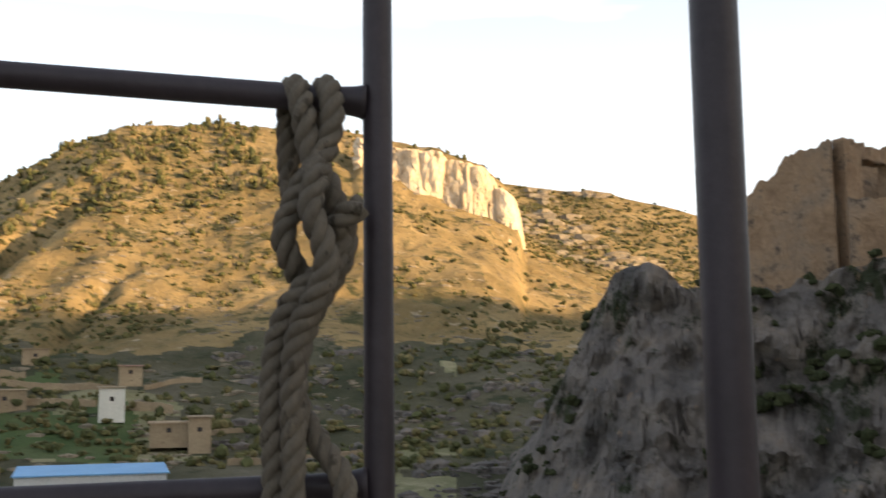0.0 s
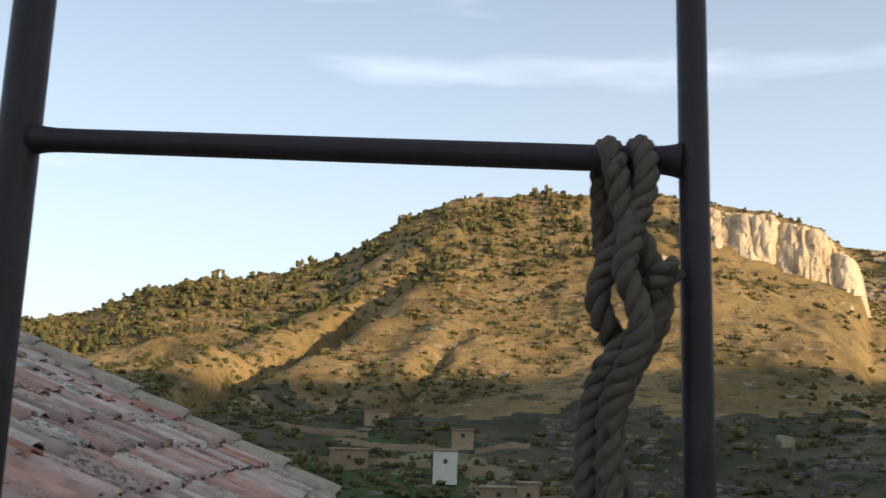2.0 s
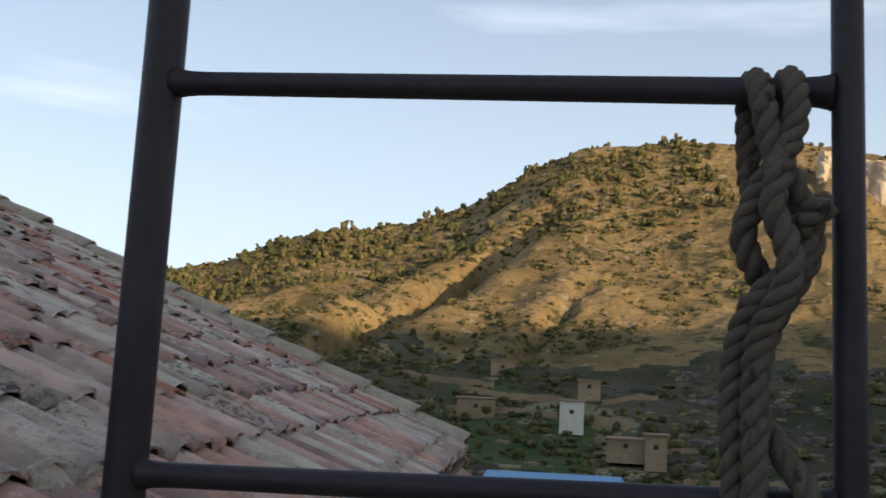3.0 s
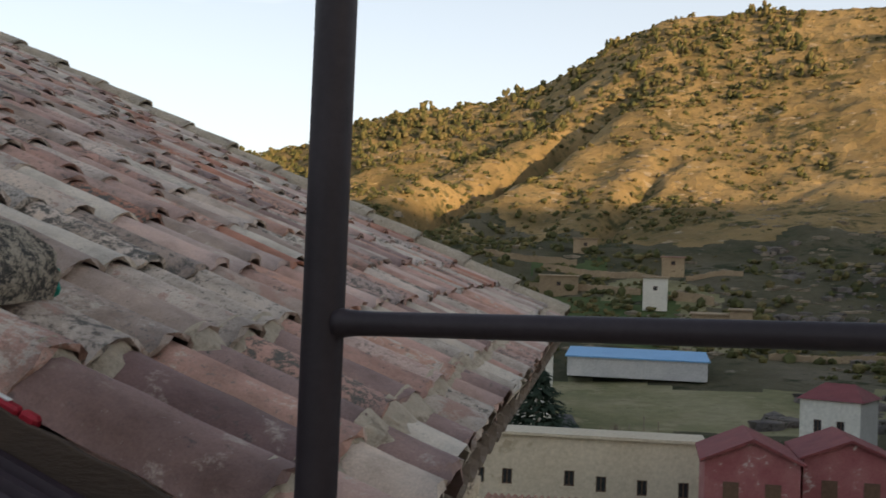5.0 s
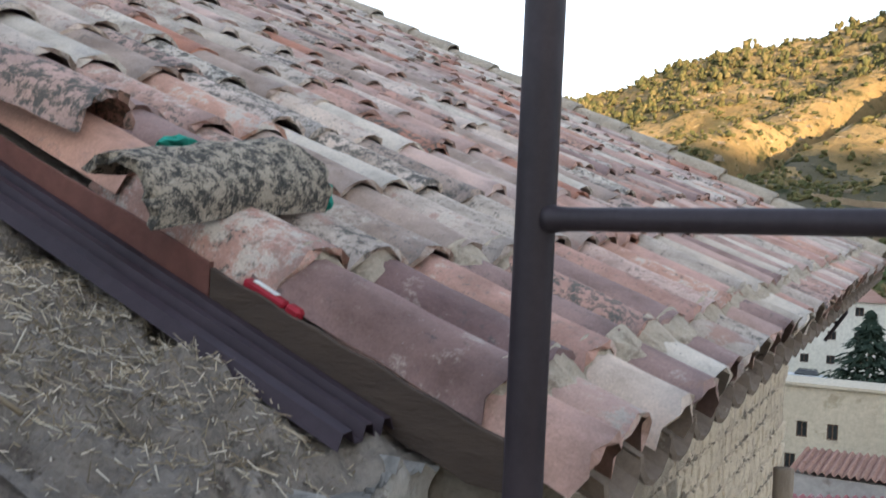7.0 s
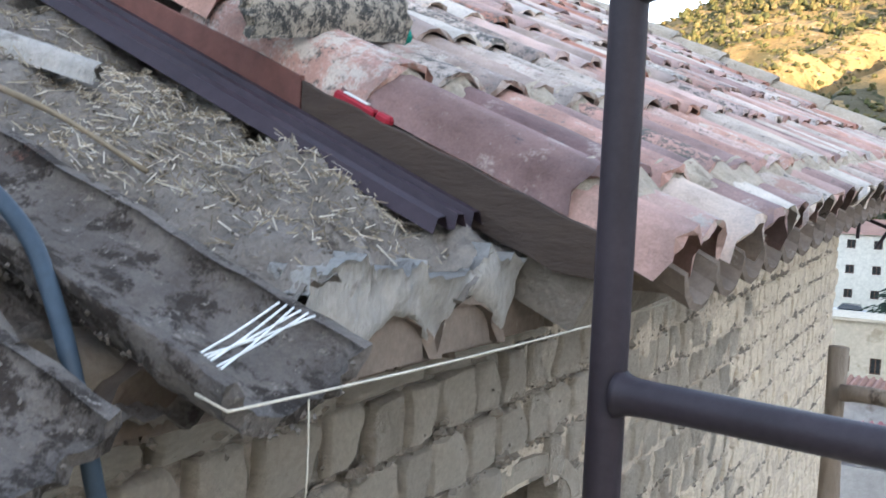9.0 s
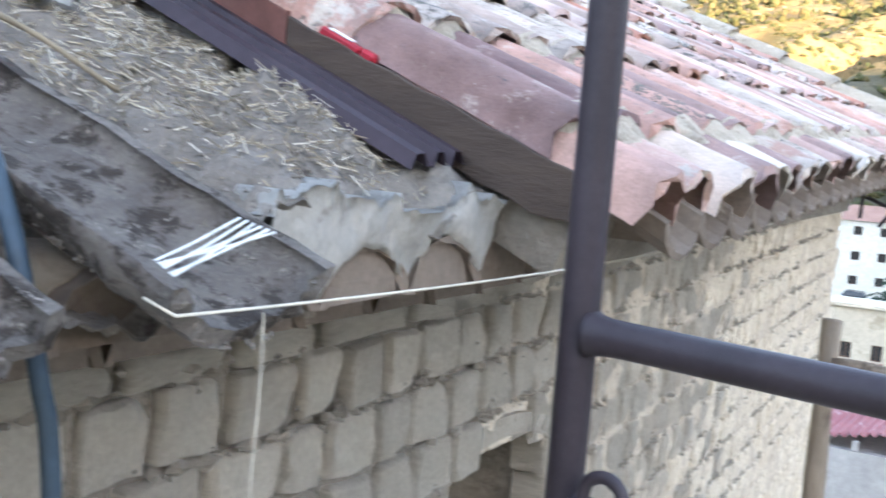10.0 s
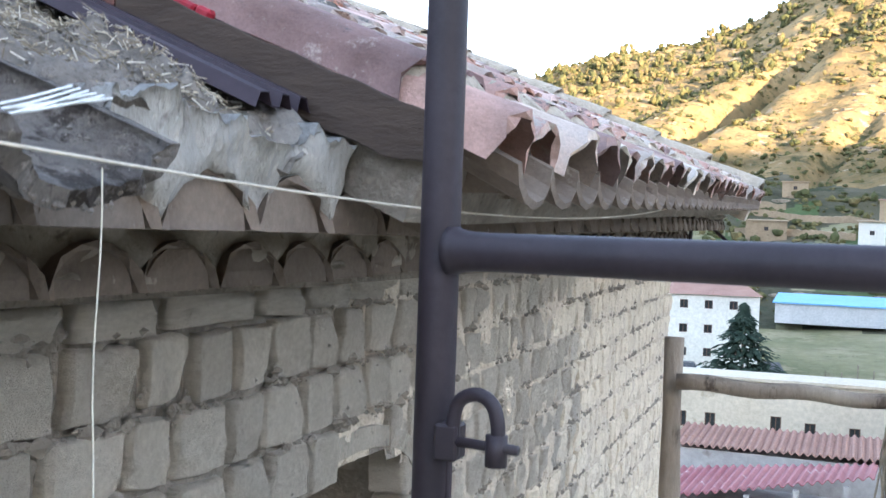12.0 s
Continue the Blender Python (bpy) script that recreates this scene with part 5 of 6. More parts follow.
def cornice_row(z, out, y0, step, shift):
    y = y0
    while y < Y_END - 0.15:
        x = wall_x(y) + out
        zz = z + 0.0255 * max(0, y - 0.4) * 0.6
        ob = new("cornice_tile", corn_mesh)
        ob.parent = cornice
        ob.matrix_basis = Matrix.Translation((x + 0.01 * (rt.random() - 0.5), y + shift, zz)) @ Matrix.Rotation(0.05 * (rt.random() - 0.5), 4, "X") @ Matrix.Translation((-0.36, 0, 0))
        n = 9
        vs = [(-0.007 + 0.006 * (rt.random() - 0.5), -0.082 * math.cos(math.pi * k / 8), 0.066 * math.sin(math.pi * k / 8)) for k in range(n)]
        vs += [(-0.30, a_, b_) for _, a_, b_ in vs]
        ob = raw("mortar_fill", vs, [(k, k + 1, n + k + 1, n + k) for k in range(n - 1)] + [tuple(range(n)), tuple(range(2 * n - 1, n - 1, -1)), (0, n - 1, 2 * n - 1, n)], M_UNDER, cornice)
        ob.location = (x, y + shift, zz)
        y += step


cornice_row(0.010, 0.335, -1.264, 0.19, 0.0)
cornice_row(-0.083, 0.10, -1.264, 0.19, 0.089)
for zz0, zz1, out, y_from in ((0.082, 0.112, 0.335, 0.22), (0.034, 0.092, 0.300, -1.4), (-0.064, 0.034, 0.087, -1.4)):
    vs, n, m = [], 260, 7
    for i in range(n):
        y = y_from + (Y_END - 0.1 - y_from) * i / (n - 1)
        up = 0.0153 * max(0, y - 0.4)
        for k in range(m):
            t = k / (m - 1)
            lump = 0.035 * float(fbm(y * 13, zz0 * 30 + t * 2.2, 4)) - 0.05 * max(0, t - 0.8)
            vs.append((wall_x(y) + out + lump, y, zz0 + (zz1 - zz0) * t + up + (0.02 * float(fbm(y * 10, 3.3, 3)) if k == 0 else 0)))
        vs += [(wall_x(y) - 0.2, y, zz1 + up), (wall_x(y) - 0.2, y, zz0 + up)]
    w_ = m + 2
    raw("mortar_bed", vs, [(i * w_ + k, i * w_ + (k + 1) % w_, i * w_ + w_ + (k + 1) % w_, i * w_ + w_ + k) for i in range(n - 1) for k in range(w_)] + [tuple(range(w_)), tuple(range((n - 1) * w_, n * w_))], M_DIRTY_SHADED_MORTAR, cornice, smooth=True)
vs = []
for i in range(40):
    y = -1.4 + (Y_END + 1.35) * i / 39
    vs += [(wall_x(y) + 0.02, y, -0.1), (wall_x(y) + 0.02, y, 0.12 + 0.0153 * max(0, y - 0.4)), (wall_x(y) - 0.25, y, 0.12), (wall_x(y) - 0.25, y, -0.1)]
raw("backing", vs, [(i * 4 + k, i * 4 + (k + 1) % 4, i * 4 + 4 + (k + 1) % 4, i * 4 + 4 + k) for i in range(39) for k in range(4)], M_JOINT, cornice)

# adobe wall with an arched opening
ARCH_Y, ARCH_Z, ARCH_R, ARCH_H = 1.04, -0.62, 0.34, 0.13
core = new("wall_core")
core.parent = house
vs = []
ys, zs = np.linspace(-1.6, 6.3, 190), np.concatenate([np.linspace(-10, -2.0, 9), np.linspace(-1.92, -0.09, 70)])
for z in zs:
    for y in ys:
        wash = min(1.0, max(0.0, (y - 0.7 + 0.6 * float(fbm(y * 3, z * 3, 2))) / 0.9))
        vs.append((wall_x(y) - 0.017 + 0.014 * wash + 0.022 * float(fbm(y * 11, z * 11, 4)), y, z))
g = [f_ for f_ in grid_faces(len(zs), len(ys))]


def in_arch(y, z):
    return math.hypot((y - ARCH_Y) / ARCH_R, (max(z, ARCH_Z) - ARCH_Z) / ARCH_H) < 1 and z > -2.0


g = [f_ for f_ in g if not all(in_arch(vs[i][1], vs[i][2]) for i in f_)]
ob = raw("joint_face", vs, g, M_JOINT, core)
ob.data.materials.append(M_SMEAR)
for p in ob.data.polygons:
    if p.center.y + 0.8 * float(fbm(p.center.y * 5, p.center.z * 9, 3)) > 0.95:
        p.material_index = 1
bm = bmesh.new()
box(bm, (-1.05, ARCH_Y - 0.5, -2.0), (-0.95, ARCH_Y + 0.5, -0.2))
box(bm, (-0.95, ARCH_Y - 0.55, -2.0), (-0.66, ARCH_Y - ARCH_R, -0.62))
box(bm, (-0.95, ARCH_Y + ARCH_R, -2.0), (-0.66, ARCH_Y + 0.55, -0.62))
part("niche_lining", bm, M_JOINT, core)
vs = []
for i in range(13):
    a = math.pi * i / 12
    for dx in (-0.592, -0.95):
        vs += [(dx, ARCH_Y - math.cos(a) * ARCH_R * 0.98, ARCH_Z + math.sin(a) * ARCH_H * 0.98), (dx, ARCH_Y - math.cos(a) * (ARCH_R + 0.05), ARCH_Z + math.sin(a) * (ARCH_H + 0.05))]
raw("arch", vs, [(i * 4 + a_, i * 4 + b_, i * 4 + 4 + b_, i * 4 + 4 + a_) for i in range(12) for a_, b_ in ((0, 1), (1, 3), (3, 2), (2, 0))], M_DIRTY_SHADED_MORTAR, core, "mortar arch over a dark opening")
bm = bmesh.new()
box(bm, (-8.2, 6.25, -10), (-0.84, 6.33, 0.1))
box(bm, (-8.2, -1.7, -10), (-0.62, -1.6, 0.0))
part("gable_wall", bm, M_ADOBE_FAR, core)

brick_kinds = []
for k in range(10):
    r_ = random.Random(300 + k)
    me = bpy.data.meshes.new("adobe_brick")
    vs, gu = [], (-0.5, -0.46, -0.30, -0.12, 0.08, 0.26, 0.455, 0.5)
    lean, chip = 0.06 * (r_.random() - 0.5), (r_.choice((-0.5, 0.5)), r_.choice((-0.5, 0.5)))
    for b_ in gu:
        for a_ in gu:
            edge = max(abs(a_), abs(b_)) > 0.47
            both = abs(a_) > 0.47 and abs(b_) > 0.47
            worn = max(0.0, 1 - math.hypot(a_ - chip[0], b_ - chip[1]) / 0.34)
            k_ = 0.93 if both else 1.0
            rough = 0.013 * float(fbm(a_ * 3.2 + 9 * k, b_ * 3.2 + 4.4, 4, 0.6))
            vs.append((-0.011 * edge - 0.012 * both + rough - 0.013 * worn + 0.005 * b_,
                       a_ * k_ + 0.055 * float(fbm(b_ * 4 + 3 * k, a_ + 20.0, 3)) * abs(a_) * 2 + lean * b_ - 0.06 * worn * chip[0],
                       b_ * k_ + 0.06 * float(fbm(a_ * 4 + 5 * k, b_ + 40.0, 3)) * abs(b_) * 2 - 0.06 * worn * chip[1]))
    n = len(gu)
    ring = list(range(n)) + [n * i + n - 1 for i in range(1, n)] + [n * (n - 1) + i for i in range(n - 2, -1, -1)] + [n * i for i in range(n - 2, 0, -1)]
    o, m = len(vs), len(ring)
    vs += [(-0.10, vs[i][1], vs[i][2]) for i in ring]
    fs = grid_faces(n, n) + [(ring[i], ring[(i + 1) % m], o + (i + 1) % m, o + i) for i in range(m)]
    me.from_pydata(vs, [], [tuple(f_) for f_ in fs])
    bm = bmesh.new()
    bm.from_mesh(me)
    bmesh.ops.recalc_face_normals(bm, faces=bm.faces)
    bm.to_mesh(me)
    bm.free()
    me.materials.append(M_ADOBE)
    brick_kinds.append(me)
wall = new("adobe_wall")
wall.parent = house
wall["label"] = "rough adobe brick wall with eroded earth joints"
vs, fs, n_part = [], [], 0
rb = random.Random(5)
for c in range(15):
    h = 0.072 if c == 0 else 0.128
    zc = -0.094 - 0.036 if c == 0 else -0.160 - 0.128 * (c - 1) - 0.064
    y = -1.55 - 0.08 * (c % 2)
    while y < 6.25:
        w = (0.24 if c == 0 else 0.152) * rb.uniform(0.78, 1.22)
        yc = y + w / 2
        dz = 0.0153 * max(0, yc - 0.4) * max(0, 1 - c / 10)
        if not (in_arch(yc, zc + dz - 0.03) or in_arch(yc, zc + dz + 0.06)):
            gap = 0.012 + 0.018 * rb.random()
            m4 = Matrix.Translation((wall_x(yc) + 0.006 * (rb.random() - 0.5) + 0.004, yc, zc + dz + 0.010 * (rb.random() - 0.5))) @ Matrix.Rotation(0.09 * (rb.random() - 0.5), 4, "X") @ Matrix.Rotation(0.04 + 0.05 * (rb.random() - 0.5), 4, "Z") @ Matrix.Diagonal((1, w - gap * 0.8, h - 0.008 - 0.008 * rb.random(), 1))
            me = brick_kinds[rb.randrange(10)]
            if y < 2.3 + 1.3 * rb.random() and y > -1.0 and n_part < 299:
                ob = new("adobe_brick", me)
                ob.parent = wall
                ob.matrix_basis = m4
                n_part += 1
            else:
                o = len(vs)
                vs += [m4 @ v.co for v in me.vertices]
                fs += [tuple(k + o for k in p.vertices) for p in me.polygons]
        y += w
# far bricks wear the adobe colour brightened in place of bounced light
ob = raw("far_adobe_bricks", vs, fs, M_ADOBE_FAR, wall)
tagged(ob, kind="stuff")

# crumbled mortar standing out of the bed joints
V, Fc, o = [], [], 0
rm = np.random.default_rng(23)
for k in range(7000):
    c = rm.integers(0, 10)
    y = rm.uniform(-0.9, 6.0)
    z = -0.160 - 0.128 * c + rm.normal(0, 0.010) + 0.0153 * max(0, y - 0.4) * max(0, 1 - c / 10)
    if in_arch(y, z - 0.02) or float(fbm(y * 3, c * 1.7, 3)) < -0.18:
        continue
    r = 0.004 + 0.014 * rm.random() ** 2
    if k > 4200:
        z += rm.uniform(-0.06, 0.06)
        r *= 0.6
    bv = np.array([[1, 0, 0], [0, 1, 0], [0, 0, 1], [0, -1, 0], [0, 0, -1], [-1, 0, 0]]) * rm.uniform(0.6, 1.3, (6, 1)) * np.array([r * 0.9, r * 1.8, r])
    V.append(bv + np.array([wall_x(y) - 0.004, y, z]))
    Fc += [tuple(i + o for i in f_) for f_ in ((0, 1, 2), (0, 2, 3), (0, 3, 4), (0, 4, 1), (5, 2, 1), (5, 3, 2), (5, 4, 3), (5, 1, 4))]
    o += 6
ob = raw("crumbled_mortar", np.vstack(V), Fc, M_JOINT, wall)
tagged(ob, kind="stuff")

# iron bracket left hanging below the far eave
bracket = thing("eave_bracket", "dark iron bracket hanging below the far eave", "bracket")
bx, by, bz = edge_x(6.2) - 0.30, 6.25, edge_z(6.2) - 0.26
for a_, b_ in (((0, 0, 0.10), (0.15, -0.1, -0.02)), ((0.15, -0.1, -0.02), (0.02, -0.05, -0.22)), ((-0.08, 0.0, -0.04), (0.10, -0.08, -0.10)), ((-0.10, 0.0, 0.10), (-0.11, 0.0, -0.18))):
    v, f = sweep([Vector((bx, by, bz)) + Vector(a_), Vector((bx, by, bz)) + Vector(b_)], 0.012, 8)
    raw("bar", v, f, M_STEEL, bracket)


# ---- the bare part of the roof under repair ----
def clay_z(x, y=0.0):
    return 0.10 + 0.43 * (-0.15 - x)


def trench(x, y):
    """How far the clay is dug away round the channel tiles."""
    up = min(1, max(0, (x + 0.72) / 0.10))
    return up * max(min(1, max(0, (0.145 - abs(y + 0.515)) / 0.03)), min(1, max(0, (0.125 - abs(y + 0.825)) / 0.03)), min(1, max(0, (0.125 - abs(y + 1.08)) / 0.03)))


def clay_top(x, y):
    return clay_z(x) + 0.050 * float(fbm(x * 8 + 3, y * 8, 5, 0.62)) + 0.026 * float(fbm(x * 30, y * 30, 4, 0.6)) - 0.02 * min(1, max(0, (-0.30 - y) * 5)) - 0.07 * trench(x, y)


nx, ny = 170, 150
xs = -0.212 - (np.linspace(0, 1, nx) ** 1.35) * 2.6
ys = np.linspace(-1.65, 0.20, ny)
vs = []
for x in xs:
    for y in ys:
        fx = x + (0.03 * float(fbm(y * 9, 2.2, 3)) if x > -0.3 else 0)
        vs.append((fx, y, clay_top(x, y)))
top_n = len(vs)
for x in (xs[0], xs[-1]):
    for y in ys:
        vs.append((x + 0.02 * float(fbm(y * 9, 2.2, 3)) - (0.09 if x > -1 else 0.0), y, clay_z(x) - 0.075))
fs = grid_faces(nx, ny)
fs += [(k, k + 1, top_n + k + 1, top_n + k) for k in range(ny - 1)]
fs += [((nx - 1) * ny + k, (nx - 1) * ny + k + 1, top_n + ny + k + 1, top_n + ny + k) for k in range(ny - 1)]
fs += [(top_n + k, top_n + k + 1, top_n + ny + k + 1, top_n + ny + k) for k in range(ny - 1)]
bed = raw("clay_roof_bed", vs, fs, M_EARTH, smooth=True)
tagged(bed, "bare clay roof bed strewn with chopped straw", "roof bed")

# torn mortar skirt below the clay edge
vs, fs = [], []
n = 150
for i in range(n):
    y = -0.34 + 0.52 * i / (n - 1)
    arch = 0.070 * abs(math.sin((y + 0.029) / 0.19 * math.pi)) ** 0.7
    drop = 0.112 - arch + 0.014 * float(fbm(y * 26, 1.0, 3))
    x = -0.200 + 0.014 * float(fbm(y * 20, 6.0, 3))
    lip = max(0.120, clay_top(-0.225, y) + 0.003)
    drop += lip - 0.122
    for k in range(6):
        t = k / 5
        vs.append((x + 0.016 * float(fbm(y * 22, t * 3, 3)) - 0.02 * t, y, lip - drop * t))
    for k in range(6):
        t = k / 5
        vs.append((x - 0.10, y, lip - drop * t))
for i in range(n - 1):
    for k in range(11):
        fs.append((i * 12 + k, i * 12 + k + 1, i * 12 + 13 + k, i * 12 + 12 + k) if k != 5 else (i * 12 + 5, i * 12 + 11, i * 12 + 23, i * 12 + 17))
    fs.append((i * 12, i * 12 + 6, i * 12 + 18, i * 12 + 12))
fs = [f_ for f_ in fs]
tagged(raw("mortar_skirt", vs, fs, M_PLASTER, smooth=True), "torn grey mortar skirt under the clay edge", "mortar")

# straw
V, Fc, o = [], [], 0
rs = np.random.default_rng(17)
for _ in range(22000):
    x, y = -0.24 - rs.random() ** 0.8 * 1.4, rs.uniform(-0.75, 0.06)
    dens = float(fbm(x * 4 + 1, y * 4 + 5, 3)) + 0.25 * min(1, (-x - 0.25) * 1.6) + (0.1 if y > -0.3 else -0.12)
    if dens < rs.uniform(-0.1, 0.45):
        continue
    z = clay_top(x, y) + 0.004
    a, L, w = rs.uniform(0, 3.14), rs.uniform(0.004, 0.012) + 0.032 * rs.random() ** 4, rs.uniform(0.0004, 0.0013)
    d = np.array([math.cos(a), math.sin(a), -0.43 * math.cos(a) + rs.normal(0, 0.32)])
    s = np.array([-math.sin(a), math.cos(a), 0.43 * math.sin(a)])
    p = np.array([x, y, z])
    up = np.array([0.3, 0, 0.9]) * w
    for q_ in (p - d * L / 2, p + d * L / 2 + np.array([0, 0, rs.uniform(0, 0.004)])):
        V += [q_ - s * w, q_ + s * w, q_ + up * 1.4]
    Fc += [(o, o + 1, o + 4, o + 3), (o + 1, o + 2, o + 5, o + 4), (o + 2, o, o + 3, o + 5), (o, o + 2, o + 1), (o + 3, o + 4, o + 5)]
    o += 6
tagged(raw("loose_straw", V, Fc, M_STRAW), "loose chopped straw on the clay bed", "straw", kind="stuff")

# profiled purple sheet running up the slope
prof = [(0.00, 0.0), (0.012, 0.022), (0.034, 0.024), (0.042, 0.006), (0.060, 0.006), (0.068, 0.026), (0.086, 0.026), (0.094, 0.006), (0.108, 0.006), (0.116, 0.028), (0.134, 0.028), (0.142, 0.010), (0.165, 0.012)]
vs = []
for k in range(24):
    x = -0.262 - 2.7 * k / 23
    for (py, pz) in prof:
        vs.append((x, 0.022 + py, clay_z(x) + 0.022 + pz))
purple = raw("profiled_metal_sheet", vs, grid_faces(24, len(prof)), M_PURPLE)
purple_mod = purple.modifiers.new("thickness", "SOLIDIFY")
purple_mod.thickness = 0.0016
tagged(purple, "purple-brown profiled metal sheet laid up the slope", "metal sheet")


def upright_board(name, label, cat, x0, x1, y0, y1, ztop, h, thick, mat, cut=0.0):
    """A board on edge that runs up the slope; ztop: its upper edge as a line of x."""
    n, vs = 26, []
    for k in range(n):
        x = x0 + (x1 - x0) * k / (n - 1)
        y = y0 + (y1 - y0) * k / (n - 1) + 0.002 * math.sin(k * 0.7)
        t = ztop(x) + 0.002 * math.sin(k * 1.3)
        b = t - h * (1 - cut * max(0, 1 - k / 4))
        vs += [(x, y, t), (x, y + thick, t), (x, y + thick, b), (x, y, b)]
    fs = [(i * 4 + k, i * 4 + (k + 1) % 4, i * 4 + 4 + (k + 1) % 4, i * 4 + 4 + k) for i in range(n - 1) for k in range(4)] + [(0, 1, 2, 3), (n * 4 - 4, n * 4 - 3, n * 4 - 2, n * 4 - 1)]
    ob = raw(name, vs, fs, mat)
    bv = ob.modifiers.new("edge", "BEVEL")
    bv.width, bv.segments, bv.limit_method = 0.002, 2, "ANGLE"
    return tagged(ob, label, cat)


top_line = lambda x: 0.186 + 0.405 * (-0.101 - x)
upright_board("edge_board", "weathered brown board on edge against the tiles", "board", -0.062, -0.60, 0.172, 0.160, top_line, 0.085, 0.012, M_BOARD, 0.25)
upright_board("red_flashing", "red painted flashing strip beside the first tiles", "flashing", -0.604, -2.9, 0.163, 0.163, lambda x: top_line(x) + 0.006, 0.10, 0.006, M_REDBOARD)

# upturned channel tiles at the eave
def channel(name, label, tip, length, w0, w1, h, yaw, dip, seed):
    me = tile_mesh(name, length, w0, w1, h * 0.9, h, 0.020, M_CANAL, seed, 0.004, 21, 26, 0.012)
    ob = new(name, me)
    ob.matrix_world = Matrix.Translation(tip) @ Matrix.Rotation(radians(yaw), 4, "Z") @ Matrix.Rotation(dip, 4, "Y") @ Matrix.Rotation(math.pi, 4, "X") @ Matrix.Translation((-length, 0, 0))
    return tagged(ob, label, "roof tile", "channel tiles")


channel("channel_tile", "upturned mossy channel tile wound with white cord", (-0.088, -0.480, 0.088), 0.62, 0.105, 0.118, 0.066, 6, 0.40, 901)
channel("channel_tile", "upturned mossy channel tile at the broken eave", (-0.098, -0.772, 0.076), 0.62, 0.090, 0.105, 0.062, 8, 0.40, 902)
channel("channel_tile", "upturned mossy channel tile at the broken eave", (-0.095, -1.06, 0.076), 0.62, 0.090, 0.105, 0.062, 4, 0.40, 903)

# cord wound round the tile, the line to the far eave, and the plumb string
cord = thing("cord_winding", "white cord wound round the channel tile", "cord")
for k in range(6):
    a = Vector((-0.158 + 0.007 * k, -0.437 + 0.002 * k, 0.131 - 0.002 * k))
    b = Vector((-0.152 + 0.009 * ((k * 2) % 5), -0.566 - 0.003 * ((k * 2) % 5), 0.094 - 0.002 * ((k * 2) % 5)))
    m_ = (a + b) / 2 + Vector((0.0, 0, -0.002))
    v, f = sweep(spline([a, m_, b], 8), 0.0013, 6)
    raw("turn", v, f, M_STRING, cord, smooth=True)
line_a, line_b = Vector((-0.078, -0.597, 0.068)), Vector((-0.100, 2.66, 0.161))
pts = [Vector((-0.11, -0.600, 0.078))] + [line_a.lerp(line_b, t) - Vector((0, 0, 0.23 * t * (1 - t))) for t in np.linspace(0, 1, 26)]
v, f = sweep(pts, 0.0014, 6)
tagged(raw("setting_line", v, f, M_TWINE, smooth=True), "thin cream setting line stretched under the eave", "cord")
plumb = thing("plumb_line", "thin pale plumb string hanging before the wall", "string")
v, f = sweep([(-0.082 + 0.002 * math.sin(k), -0.488 + 0.001 * math.cos(k), 0.058 - 0.037 * k) for k in range(12)], 0.0008, 6)
raw("string", v, f, M_TWINE, plumb)
v, f = sweep([(-0.082, -0.488, -0.345), (-0.082, -0.488, -0.355), (-0.082, -0.488, -0.375), (-0.082, -0.488, -0.385)], [0.002, 0.006, 0.006, 0.001], 8)
raw("bob", v, f, M_PLASTER, plumb, smooth=True)

# hose lying over the tiles
hose = thing("hose", "blue-grey rubber hose looping over the eave", "hose")
v, f = sweep(spline([(-1.0, -0.80, 0.50), (-0.75, -0.73, 0.40), (-0.55, -0.67, 0.325), (-0.43, -0.640, 0.279), (-0.374, -0.617, 0.249), (-0.30, -0.611, 0.195), (-0.25, -0.622, 0.139), (-0.215, -0.632, 0.085), (-0.20, -0.622, -0.003), (-0.20, -0.608, -0.08), (-0.19, -0.60, -0.35), (-0.19, -0.59, -0.8), (-0.19, -0.57, -1.6)], 9), 0.0084, 12)
raw("run", v, f, M_HOSE, hose, smooth=True)
v, f = sweep(spline([(-0.8, -0.76, 0.33), (-0.50, -0.720, 0.225), (-0.338, -0.698, 0.168), (-0.31, -0.684, 0.156), (-0.273, -0.677, 0.130), (-0.245, -0.680, 0.100), (-0.225, -0.678, 0.035), (-0.22, -0.666, -0.022), (-0.21, -0.669, -0.067), (-0.205, -0.668, -0.30), (-0.20, -0.665, -0.8), (-0.2, -0.66, -1.6)], 9), 0.0084, 12)
raw("run", v, f, M_HOSE, hose, smooth=True)

# odds and ends on the roof
loose = tile_mesh("loose_tile", 0.44, 0.078, 0.094, 0.066, 0.076, 0.016, M_LICHEN_TILE, 55, 0.006, 15, 14, 0.012)
ob = new("loose_tile", loose)
ob.matrix_world = Matrix.Translation((-0.690, 0.050, 0.488)) @ Matrix.Rotation(ANG, 4, "Y") @ Matrix.Rotation(math.pi / 2 + 0.06, 4, "Z") @ Matrix.Rotation(-0.10, 4, "Y") @ Matrix.Rotation(0.15, 4, "X")
tagged(ob, "loose curved tile black with lichen lying across the roof", "roof tile")
ob = new("loose_tile", tile_mesh("loose_tile", 0.44, 0.080, 0.098, 0.068, 0.078, 0.015, M_TILE, 56, 0.006, 15, 14, 0.006))
ob.matrix_world = Matrix.Translation((-0.95, 0.265, 0.612)) @ Matrix.Rotation(ANG - 0.04, 4, "Y") @ Matrix.Rotation(0.28, 4, "Z") @ Matrix.Translation((-0.44, 0, 0))
tagged(ob, "loose pinkish curved tile with lichen laid over the courses", "roof tile")


